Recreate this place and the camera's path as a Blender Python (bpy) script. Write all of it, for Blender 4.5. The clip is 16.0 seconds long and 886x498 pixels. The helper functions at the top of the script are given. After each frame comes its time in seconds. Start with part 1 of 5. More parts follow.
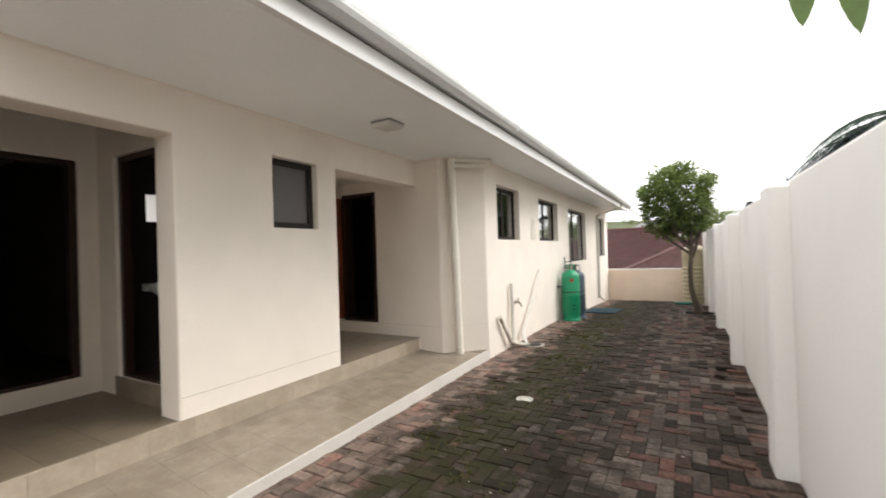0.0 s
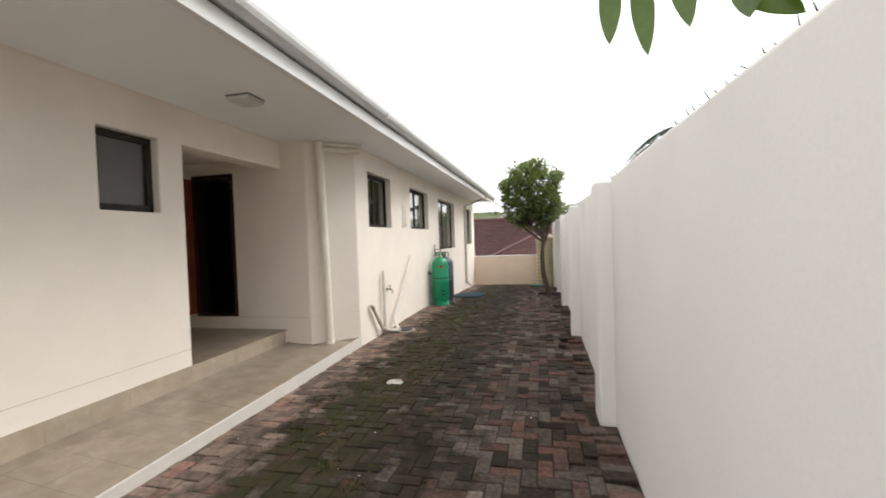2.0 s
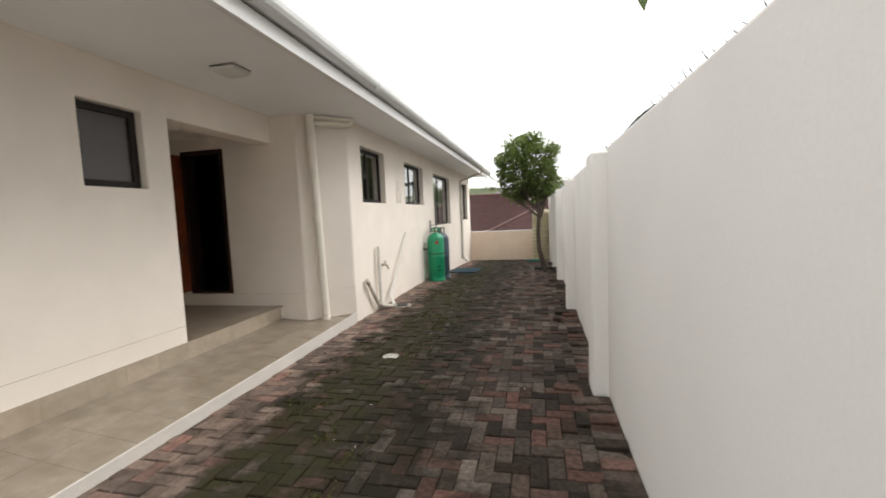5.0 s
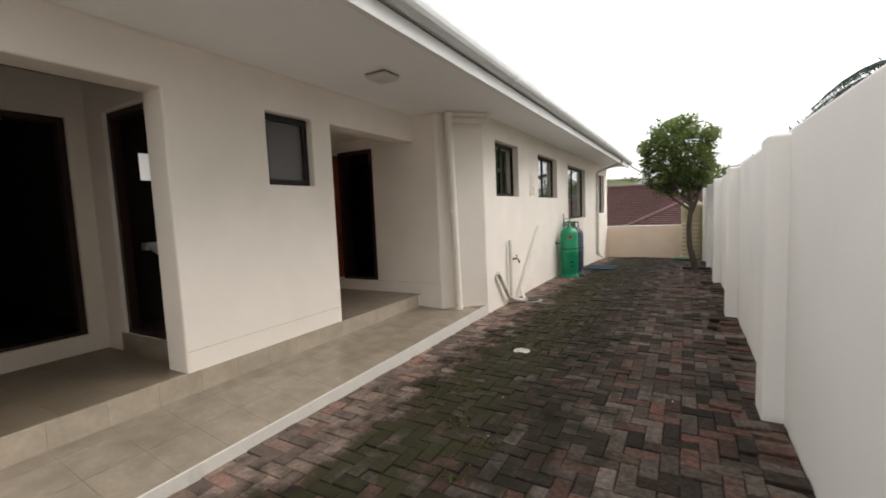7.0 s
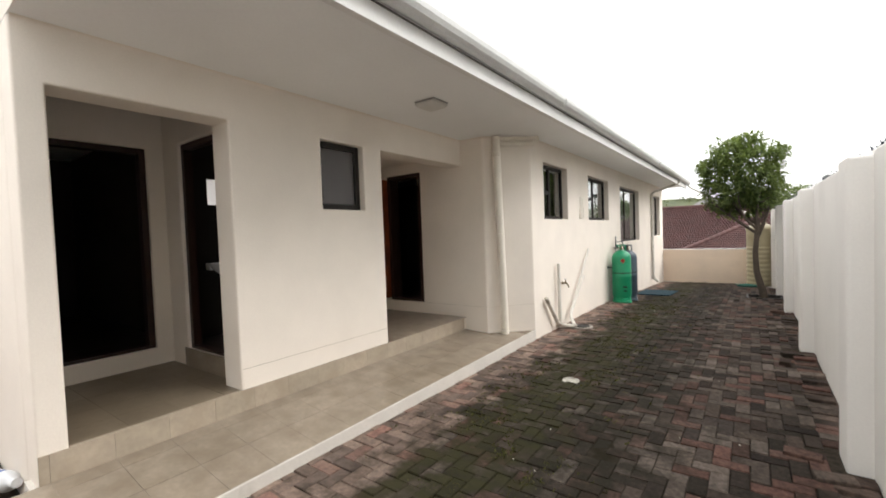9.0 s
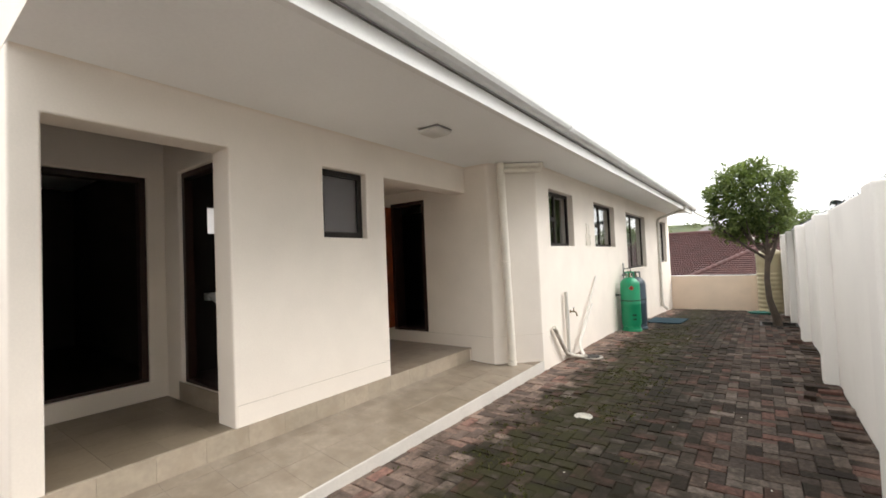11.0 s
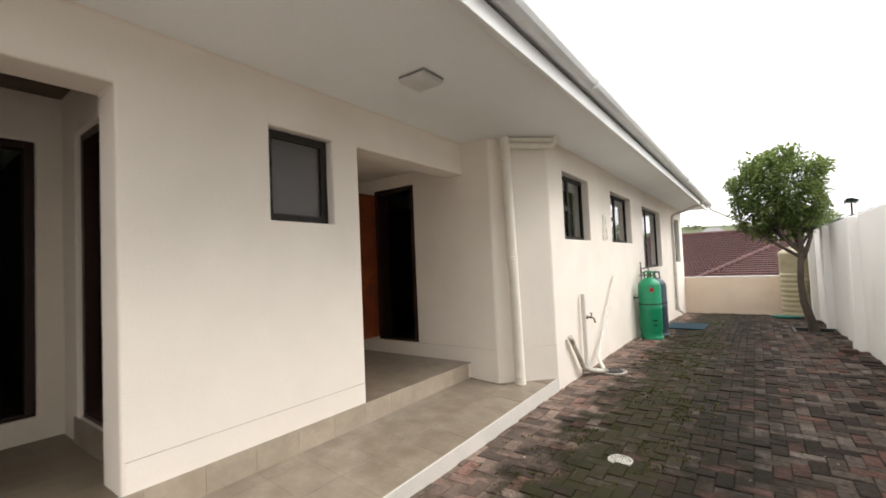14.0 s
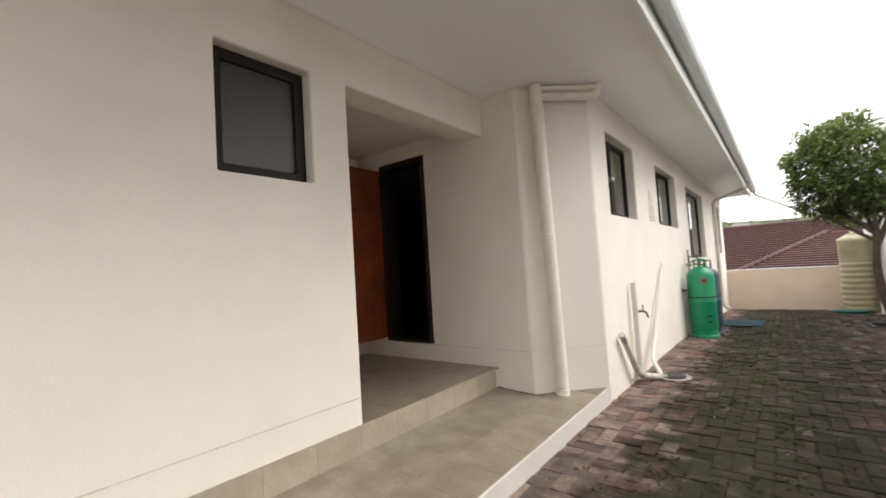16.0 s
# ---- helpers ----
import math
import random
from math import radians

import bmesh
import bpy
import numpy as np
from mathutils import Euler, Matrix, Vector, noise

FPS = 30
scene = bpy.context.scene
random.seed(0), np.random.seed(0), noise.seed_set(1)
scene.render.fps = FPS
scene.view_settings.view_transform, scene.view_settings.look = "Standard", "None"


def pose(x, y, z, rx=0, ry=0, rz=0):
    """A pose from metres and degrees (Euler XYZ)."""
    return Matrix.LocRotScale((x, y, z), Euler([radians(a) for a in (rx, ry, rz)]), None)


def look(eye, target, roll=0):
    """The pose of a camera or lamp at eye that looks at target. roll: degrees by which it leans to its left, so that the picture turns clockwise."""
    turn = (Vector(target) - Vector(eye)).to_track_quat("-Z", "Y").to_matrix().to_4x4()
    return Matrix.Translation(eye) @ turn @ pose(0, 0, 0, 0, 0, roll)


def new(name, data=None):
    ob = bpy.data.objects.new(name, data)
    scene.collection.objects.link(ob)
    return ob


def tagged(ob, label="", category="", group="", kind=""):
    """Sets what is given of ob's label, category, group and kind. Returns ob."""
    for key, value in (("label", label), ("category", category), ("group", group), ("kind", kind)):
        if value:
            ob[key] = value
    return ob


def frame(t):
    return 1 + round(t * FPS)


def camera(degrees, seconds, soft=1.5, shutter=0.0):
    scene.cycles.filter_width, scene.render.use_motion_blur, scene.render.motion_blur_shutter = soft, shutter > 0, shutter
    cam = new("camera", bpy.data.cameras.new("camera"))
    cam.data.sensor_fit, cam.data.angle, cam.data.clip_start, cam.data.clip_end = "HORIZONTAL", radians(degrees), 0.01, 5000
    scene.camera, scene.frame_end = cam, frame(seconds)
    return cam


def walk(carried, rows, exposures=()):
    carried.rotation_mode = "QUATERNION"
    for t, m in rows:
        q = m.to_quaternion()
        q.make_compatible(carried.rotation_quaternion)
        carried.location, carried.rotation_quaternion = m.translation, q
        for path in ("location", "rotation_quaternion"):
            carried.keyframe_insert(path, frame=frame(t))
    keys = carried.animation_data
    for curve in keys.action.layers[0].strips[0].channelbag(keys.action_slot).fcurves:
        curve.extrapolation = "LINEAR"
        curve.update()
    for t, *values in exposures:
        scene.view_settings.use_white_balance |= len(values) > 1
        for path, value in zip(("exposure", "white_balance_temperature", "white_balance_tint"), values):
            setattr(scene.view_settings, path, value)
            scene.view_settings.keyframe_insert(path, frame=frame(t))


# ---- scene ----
cam = camera(92.4, 16.0, soft=1.7, shutter=0.8)
PATH = [
    (0, (-1.136, 1.208, 1.574), (-2.127, 2.945, 1.59), -1.8),
    (0.5, (-1.116, 1.211, 1.562), (-1.981, 3.014, 1.567), -1.9),
    (1, (-1.113, 1.21, 1.553), (-1.837, 3.074, 1.536), -1.9),
    (1.5, (-1.102, 1.209, 1.554), (-1.681, 3.123, 1.519), -1.9),
    (2, (-1.085, 1.203, 1.547), (-1.533, 3.151, 1.493), -1.9),
    (2.5, (-1.072, 1.21, 1.537), (-1.418, 3.179, 1.457), -1.9),
    (3, (-1.055, 1.216, 1.536), (-1.326, 3.195, 1.425), -1.8),
    (5.5, (-1.075, 1.241, 1.52), (-1.653, 3.147, 1.344), -2.7),
    (6, (-1.087, 1.217, 1.529), (-1.86, 3.053, 1.353), -2.5),
    (6.5, (-1.116, 1.21, 1.528), (-2.026, 2.982, 1.354), -2.5),
    (7, (-1.124, 1.209, 1.534), (-2.115, 2.938, 1.362), -2.4),
    (7.5, (-1.127, 1.211, 1.538), (-2.179, 2.903, 1.368), -2.5),
    (8, (-1.123, 1.219, 1.548), (-2.22, 2.883, 1.384), -2.3),
    (8.5, (-1.13, 1.221, 1.565), (-2.271, 2.859, 1.43), -2.5),
    (9, (-1.123, 1.218, 1.569), (-2.298, 2.835, 1.501), -2.1),
    (9.5, (-1.131, 1.219, 1.581), (-2.33, 2.82, 1.566), -2.3),
    (10, (-1.135, 1.227, 1.583), (-2.342, 2.822, 1.61), -2.4),
    (12.5, (-1.426, 1.666, 1.549), (-2.591, 3.289, 1.62), -2.5),
    (13, (-1.53, 1.832, 1.53), (-2.702, 3.451, 1.601), -2.7),
    (13.5, (-1.659, 2.021, 1.514), (-2.836, 3.637, 1.587), -2.8),
    (14, (-1.773, 2.209, 1.491), (-2.954, 3.821, 1.567), -2.5),
    (14.5, (-1.899, 2.4, 1.436), (-3.079, 4.013, 1.517), -2.2),
    (15, (-2.019, 2.592, 1.366), (-3.206, 4.199, 1.459), -2.8),
    (15.5, (-2.163, 2.763, 1.318), (-3.372, 4.353, 1.411), -2.5),
    (16, (-2.349, 2.948, 1.294), (-3.591, 4.513, 1.393), -3.6),
]
walk(cam, [(t, look(eye, target, roll)) for t, eye, target, roll in PATH], [(0.0, 0.49), (2.5, 0.24), (5.5, 0.16), (7.0, 0.0), (7.6, 0.03), (9.5, 0.43), (13.0, 0.52), (16.0, 0.42)])

# ---------------- world and sun: a bright overcast sky ----------------
world = bpy.data.worlds.new("overcast")
scene.world = world
world.use_nodes = True
wn, wl = world.node_tree.nodes, world.node_tree.links
wn.clear()
sky = wn.new("ShaderNodeTexSky")
sky.sky_type, sky.sun_disc = "NISHITA", False
sky.sun_elevation, sky.sun_rotation = radians(41), radians(47)
sky.air_density, sky.dust_density = 1.0, 4.0
cloud = wn.new("ShaderNodeTexNoise")
cloud.inputs["Scale"].default_value, cloud.inputs["Detail"].default_value = 1.6, 4
cramp = wn.new("ShaderNodeValToRGB")
cramp.color_ramp.elements[0].position, cramp.color_ramp.elements[1].position = 0.3, 0.75
cramp.color_ramp.elements[0].color, cramp.color_ramp.elements[1].color = (9.2, 9.25, 9.4, 1), (11.2, 11.1, 10.9, 1)
wmix = wn.new("ShaderNodeMixRGB")
wmix.inputs[0].default_value = 0.85
wl.new(cloud.outputs["Fac"], cramp.inputs[0])
wl.new(sky.outputs[0], wmix.inputs[1])
# an overcast sky is about twice as bright overhead as at the horizon
wtex, wsep, wmap, wmul = wn.new("ShaderNodeTexCoord"), wn.new("ShaderNodeSeparateXYZ"), wn.new("ShaderNodeMapRange"), wn.new("ShaderNodeMixRGB")
wl.new(wtex.outputs["Generated"], wsep.inputs[0])
wl.new(wsep.outputs[2], wmap.inputs[0])
wmap.inputs[3].default_value, wmap.inputs[4].default_value = 1.5, 2.4
wmul.blend_type, wmul.inputs[0].default_value = "MULTIPLY", 1.0
wl.new(cramp.outputs[0], wmul.inputs[1])
wl.new(wmap.outputs[0], wmul.inputs[2])
wl.new(wmul.outputs[0], wmix.inputs[2])
bg = wn.new("ShaderNodeBackground")
bg.inputs["Strength"].default_value = 0.1
wl.new(wmix.outputs[0], bg.inputs["Color"])
wl.new(bg.outputs[0], wn.new("ShaderNodeOutputWorld").inputs["Surface"])

sun_data = bpy.data.lights.new("sun", "SUN")
sun_data.energy, sun_data.angle, sun_data.color = 1.7, radians(35), (1.0, 0.98, 0.95)
sun = new("sun", sun_data)
sun.matrix_world = look((14, 13, 16.6), (0, 0, 0))


# ---------------- materials ----------------
def material(name, color, rough=0.7, vary=0.12, scale=6.0, grain=60.0, bump=0.15, metal=0.0, stain=None, stain_at=(0.55, 0.75),
             stain_scale=1.2, spots=None, per="", per_colors=(), spec=0.5, coat=0.0, band=None):
    """Base colour with broad and fine variation, an optional stain of its own shape, and relief."""
    m = bpy.data.materials.new(name)
    m.use_nodes = True
    n, l = m.node_tree.nodes, m.node_tree.links
    b = n["Principled BSDF"]
    b.inputs["Roughness"].default_value, b.inputs["Metallic"].default_value = rough, metal
    b.inputs["Specular IOR Level"].default_value, b.inputs["Coat Weight"].default_value = spec, coat
    geo = n.new("ShaderNodeNewGeometry")

    def noise_tex(s, detail=4.0):
        t = n.new("ShaderNodeTexNoise")
        t.inputs["Scale"].default_value, t.inputs["Detail"].default_value = s, detail
        l.new(geo.outputs["Position"], t.inputs["Vector"])
        return t.outputs["Fac"]

    def ramp(fac, a, c, p0=0.0, p1=1.0):
        r = n.new("ShaderNodeValToRGB")
        r.color_ramp.elements[0].position, r.color_ramp.elements[1].position = p0, p1
        r.color_ramp.elements[0].color, r.color_ramp.elements[1].color = (*a, 1), (*c, 1)
        l.new(fac, r.inputs[0])
        return r

    def mix(kind, fac, a, c):
        x = n.new("ShaderNodeMixRGB")
        x.blend_type = kind
        for s, v in zip(x.inputs, (fac, a, c)):
            if isinstance(v, bpy.types.NodeSocket):
                l.new(v, s)
            else:
                s.default_value = v
        return x.outputs[0]

    if per:
        source = n.new("ShaderNodeObjectInfo").outputs["Random"] if per == "object" else geo.outputs["Random Per Island"]
        r = ramp(source, per_colors[0], per_colors[-1])
        for k, c in enumerate(per_colors[1:-1], 1):
            r.color_ramp.elements.new(k / (len(per_colors) - 1)).color = (*c, 1)
        out = r.outputs[0]
    else:
        out = (*color, 1)
    lo, hi = 1 - vary, 1 + vary
    out = mix("MULTIPLY", 1.0, out, ramp(noise_tex(scale), (lo,) * 3, (hi,) * 3, 0.3, 0.7).outputs[0])
    out = mix("MULTIPLY", 1.0, out, ramp(noise_tex(grain, 2), (1 - vary * 0.6,) * 3, (1 + vary * 0.6,) * 3, 0.3, 0.7).outputs[0])
    if band:
        # pavers are dry and pink towards both edges of the yard; moss follows the damp line along its middle
        split = n.new("ShaderNodeSeparateXYZ")
        l.new(geo.outputs["Position"], split.inputs[0])

        def strip(centre, inner, outer, at_inner, at_outer, noise_scale):
            off, size, near_line, shift = n.new("ShaderNodeMath"), n.new("ShaderNodeMath"), n.new("ShaderNodeMapRange"), n.new("ShaderNodeMath")
            off.operation, size.operation, shift.operation = "SUBTRACT", "ABSOLUTE", "ADD"
            off.inputs[1].default_value = centre
            l.new(split.outputs[0], off.inputs[0])
            l.new(off.outputs[0], size.inputs[0])
            for k, v in zip((1, 2, 3, 4), (inner, outer, at_inner, at_outer)):
                near_line.inputs[k].default_value = v
            l.new(size.outputs[0], near_line.inputs[0])
            l.new(noise_tex(noise_scale, 9), shift.inputs[0])
            l.new(near_line.outputs[0], shift.inputs[1])
            return shift.outputs[0]

        dry = ramp(strip(-1.80, 0.95, 1.6, -0.27, 0.2, 2.2), (0, 0, 0), (1, 1, 1), 0.40, 0.74).outputs[0]
        out = mix("MULTIPLY", dry, out, (2.6, 2.2, 2.05, 1))
        dust = ramp(strip(-1.80, 0.95, 1.6, -0.27, 0.2, 2.2), (0, 0, 0), (0.42, 0.42, 0.42), 0.40, 0.76).outputs[0]
        out = mix("MIX", dust, out, (0.20, 0.165, 0.145, 1))
        out = mix("MIX", ramp(strip(band[0], band[1], band[2], 0.13, -0.14, stain_scale), (0, 0, 0), (0.86, 0.86, 0.86), *stain_at).outputs[0], out, (*stain, 1))
        out = mix("MIX", ramp(strip(-2.72, 0.2, 0.85, 0.07, -0.3, spots[1]), (0, 0, 0), (0.6, 0.6, 0.6), spots[2], spots[3]).outputs[0], out, (*spots[0], 1))
    elif stain:
        out = mix("MIX", ramp(noise_tex(stain_scale, 5), (0, 0, 0), (1, 1, 1), *stain_at).outputs[0], out, (*stain, 1))
    l.new(out, b.inputs["Base Color"])
    if bump:
        bm_node = n.new("ShaderNodeBump")
        bm_node.inputs["Strength"].default_value, bm_node.inputs["Distance"].default_value = bump, 0.004
        l.new(noise_tex(grain, 6), bm_node.inputs["Height"])
        l.new(bm_node.outputs[0], b.inputs["Normal"])
    return m


def let_light_through(m, share, color):
    """Leaves pass some of the light that falls on their far side."""
    n, l = m.node_tree.nodes, m.node_tree.links
    t, x = n.new("ShaderNodeBsdfTranslucent"), n.new("ShaderNodeMixShader")
    t.inputs["Color"].default_value, x.inputs[0].default_value = (*color, 1), share
    l.new(n["Principled BSDF"].outputs[0], x.inputs[1])
    l.new(t.outputs[0], x.inputs[2])
    l.new(x.outputs[0], n["Material Output"].inputs["Surface"])
    return m


def glass_material(name, tint=(0.9, 0.95, 0.95), rough=0.0, ior=1.52):
    m = bpy.data.materials.new(name)
    m.use_nodes = True
    b = m.node_tree.nodes["Principled BSDF"]
    b.inputs["Base Color"].default_value = (*tint, 1)
    b.inputs["Roughness"].default_value, b.inputs["Transmission Weight"].default_value, b.inputs["IOR"].default_value = rough, 1.0, ior
    return m


CREAM = material("cream_plaster", (0.825, 0.752, 0.665), 0.85, 0.035, 1.9, 90, 0.22, stain=(0.765, 0.685, 0.59), stain_at=(0.6, 0.9), stain_scale=0.8)
WHITE_WALL = material("boundary_plaster", (0.76, 0.735, 0.695), 0.88, 0.03, 1.1, 70, 0.10, stain=(0.65, 0.625, 0.585), stain_at=(0.6, 0.9), stain_scale=1.0)
PEACH = material("peach_plaster", (0.82, 0.67, 0.53), 0.88, 0.06, 1.5, 60, 0.25, stain=(0.70, 0.57, 0.45), stain_at=(0.62, 0.85))
SOFFIT = material("soffit_board", (0.90, 0.90, 0.89), 0.6, 0.025, 1.2, 40, 0.05)
FASCIA = material("white_fascia_paint", (0.80, 0.79, 0.77), 0.45, 0.04, 3, 50, 0.06, stain=(0.6, 0.59, 0.56), stain_at=(0.66, 0.85), stain_scale=3)
GUTTER = material("white_gutter_aluminium", (0.74, 0.74, 0.73), 0.35, 0.05, 2.5, 40, 0.05, stain=(0.5, 0.5, 0.48), stain_at=(0.62, 0.8), stain_scale=4)
PLINTH_LINE = material("groove_shadow_line", (0.54, 0.48, 0.39), 0.9, 0.35, 5, 60, 0.2)
GRIME_SHADOW = material("grime_and_shadow_grey", (0.18, 0.17, 0.15), 0.9, 0.3, 8, 80, 0.3)
KERB = material("painted_kerb", (0.60, 0.565, 0.51), 0.8, 0.06, 3, 60, 0.3, stain=(0.42, 0.38, 0.32), stain_at=(0.64, 0.85), stain_scale=4)
TILE = material("porch_tile", (0.30, 0.24, 0.175), 0.3, 0.13, 7.0, 34, 0.04, stain=(0.195, 0.154, 0.112), stain_at=(0.40, 0.70), stain_scale=5.5,
                per="object", per_colors=((0.262, 0.215, 0.164), (0.272, 0.224, 0.171), (0.254, 0.208, 0.158)))
RISER = material("riser_tile", (0.42, 0.345, 0.255), 0.4, 0.10, 5, 30, 0.05, stain=(0.34, 0.275, 0.2), stain_at=(0.5, 0.8), stain_scale=4.0,
                 per="object", per_colors=((0.40, 0.335, 0.26), (0.42, 0.35, 0.27), (0.38, 0.32, 0.245)))
# The porch tile once more, darkened to carry the shade of the near recess.
TILE_SHADED = material("porch_tile_shaded", (0.17, 0.14, 0.105), 0.4, 0.1, 5, 30, 0.05, spec=0.4, stain=(0.15, 0.117, 0.082), stain_at=(0.5, 0.8), stain_scale=2.5,
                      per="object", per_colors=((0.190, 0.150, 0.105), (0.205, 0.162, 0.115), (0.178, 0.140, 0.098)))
GROUT = material("tile_grout", (0.215, 0.172, 0.13), 0.9, 0.15, 8, 60, 0.2)
BRICKS = ((0.043, 0.032, 0.024), (0.090, 0.071, 0.057), (0.027, 0.020, 0.015), (0.103, 0.054, 0.042), (0.059, 0.044, 0.034), (0.014, 0.010, 0.008), (0.131, 0.106, 0.087), (0.037, 0.028, 0.022),
          (0.018, 0.014, 0.010), (0.090, 0.049, 0.038), (0.075, 0.058, 0.046), (0.023, 0.017, 0.013), (0.104, 0.085, 0.070), (0.048, 0.036, 0.028))
MOSS = dict(stain=(0.014, 0.012, 0.007), stain_at=(0.40, 0.66), stain_scale=5.5, spots=((0.034, 0.033, 0.011), 5.5, 0.44, 0.66), vary=0.36, scale=30, grain=110, bump=0.8, band=(-2.45, 0.5, 1.1))
PAVER = material("clay_paver", (0.15, 0.12, 0.1), 0.9, per="object", per_colors=BRICKS, spec=0.14, **MOSS)
PAVER_FAR = material("clay_paver_joined", (0.15, 0.12, 0.1), 0.9, per="island", per_colors=BRICKS, spec=0.14, **MOSS)
JOINT = material("mossy_joint_sand", (0.036, 0.029, 0.022), 0.95, spec=0.05, **MOSS)
SOIL = material("joint_soil", (0.055, 0.045, 0.033), 0.95, 0.35, 5, 60, 0.5, stain=(0.05, 0.06, 0.025), stain_at=(0.5, 0.7))
GRASS = material("rough_grass", (0.085, 0.10, 0.035), 0.95, 0.35, 0.5, 12, 0.4, stain=(0.05, 0.065, 0.025), stain_at=(0.45, 0.65), stain_scale=0.25)
BRONZE = material("bronze_aluminium", (0.020, 0.015, 0.012), 0.5, 0.12, 8, 80, 0.04, spec=0.2)
GLASS = glass_material("window_glass", ior=1.72)
FROSTED = glass_material("obscure_glass", (0.62, 0.58, 0.56), 0.42)
RECESS_DARK = material("recess_light_absorber", (0.10, 0.07, 0.048), 0.6, 0.25, 4, 50, 0.15)
MORTAR = material("pale_mortar", (0.30, 0.275, 0.24), 0.9, 0.2, 8, 60, 0.4, stain=(0.14, 0.12, 0.10), stain_at=(0.5, 0.75), stain_scale=9)
MOSS_GREEN = material("moss", (0.05, 0.06, 0.016), 0.95, 0.3, 6, 60, 0.0, spec=0.1, per="island", per_colors=((0.060, 0.064, 0.020), (0.085, 0.088, 0.028), (0.040, 0.042, 0.014), (0.085, 0.076, 0.030)))
WOOD = material("varnished_wood", (0.24, 0.055, 0.015), 0.38, 0.3, 3, 45, 0.12, stain=(0.13, 0.035, 0.014), stain_at=(0.45, 0.7), stain_scale=6)
WOOD_FRAME = material("dark_wood_frame", (0.026, 0.0095, 0.006), 0.42, 0.25, 4, 60, 0.12)
# Rooms behind the doorways: the gloom is put into these near-black colours.
INSIDE_SHADED = material("room_plaster_shade_dark", (0.035, 0.03, 0.026), 0.9, 0.06, 2, 40, 0.1)
INSIDE_FLOOR_SHADED = material("room_floor_shade_dark", (0.035, 0.025, 0.02), 0.5, 0.15, 3, 40, 0.1)
PVC = material("cream_pipe_paint", (0.80, 0.745, 0.65), 0.5, 0.05, 5, 60, 0.06, stain=(0.5, 0.46, 0.39), stain_at=(0.66, 0.85), stain_scale=5)
PVC_WHITE = material("white_plastic_pipe", (0.66, 0.63, 0.57), 0.45, 0.06, 5, 60, 0.06, stain=(0.45, 0.42, 0.36), stain_at=(0.64, 0.82), stain_scale=6)
PVC_DIRTY = material("grimy_plastic_pipe", (0.58, 0.54, 0.47), 0.6, 0.12, 5, 60, 0.08, stain=(0.22, 0.19, 0.15), stain_at=(0.5, 0.68), stain_scale=7)
GREEN = material("green_cylinder_enamel", (0.010, 0.27, 0.125), 0.36, 0.06, 5, 70, 0.08)
SLATE = material("dark_blue_cylinder_enamel", (0.06, 0.085, 0.11), 0.4, 0.12, 5, 60, 0.08)
STEEL = material("dull_steel", (0.32, 0.31, 0.30), 0.42, 0.15, 8, 80, 0.1, metal=0.8)
BRASS = material("tarnished_brass", (0.22, 0.17, 0.09), 0.4, 0.2, 9, 80, 0.1, metal=0.8)
RED = material("red_label", (0.42, 0.02, 0.015), 0.5, 0.05, 5, 60, 0.0)
BLACK = material("black_marking", (0.015, 0.03, 0.02), 0.6, 0.05, 5, 60, 0.0)
IRON = material("cast_iron_cover", (0.035, 0.033, 0.03), 0.6, 0.25, 8, 60, 0.4, metal=0.4)
TEAL = material("teal_plastic_mat", (0.018, 0.048, 0.066), 0.85, 0.15, 8, 80, 0.2, spec=0.1)
HOSE = material("green_hose_rubber", (0.025, 0.17, 0.13), 0.5, 0.1, 8, 80, 0.1)
TANK = material("beige_polyethylene", (0.42, 0.37, 0.24), 0.5, 0.07, 2, 40, 0.08, stain=(0.27, 0.23, 0.135), stain_at=(0.55, 0.8), stain_scale=2)
BARK = material("grey_brown_bark", (0.07, 0.052, 0.038), 0.9, 0.3, 6, 40, 0.8, stain=(0.05, 0.04, 0.03), stain_at=(0.5, 0.7), stain_scale=8)
LEAVES = ((0.046, 0.068, 0.028), (0.095, 0.132, 0.046), (0.230, 0.285, 0.090), (0.066, 0.098, 0.036), (0.028, 0.042, 0.020), (0.140, 0.186, 0.060))
HANGING = material("hanging_leaf", (0.045, 0.085, 0.010), 0.4, 0.22, 12, 60, 0.05)
LEAF = material("glossy_leaf", (0.05, 0.1, 0.02), 0.27, 0.2, 4, 40, 0.05, per="island", per_colors=LEAVES)
let_light_through(LEAF, 0.26, (0.24, 0.32, 0.06))
let_light_through(HANGING, 0.25, (0.12, 0.19, 0.015))
LEAF_FAR = material("far_leaf", (0.10, 0.12, 0.04), 0.7, 0.3, 0.3, 8, 0.0, per="island", per_colors=((0.065, 0.085, 0.032), (0.13, 0.145, 0.048), (0.09, 0.108, 0.038)))
FROND = material("dark_frond", (0.03, 0.05, 0.03), 0.85, 0.25, 3, 40, 0.0, spec=0.1, per="island", per_colors=((0.014, 0.026, 0.016), (0.026, 0.042, 0.024), (0.02, 0.03, 0.022)))
ROOF_RED = material("red_brown_roof_tile", (0.080, 0.031, 0.027), 0.75, 0.25, 2.0, 30, 0.3, stain=(0.06, 0.03, 0.026), stain_at=(0.5, 0.75), stain_scale=1.5)
ROOF_GREY = material("grey_roof_tile", (0.17, 0.16, 0.155), 0.8, 0.15, 2, 30, 0.2)
CLOTH = material("grey_curtain_cloth", (0.55, 0.54, 0.52), 0.95, 0.06, 6, 120, 0.15)
CERAMIC = material("white_ceramic", (0.78, 0.78, 0.76), 0.15, 0.02, 4, 40, 0.0)
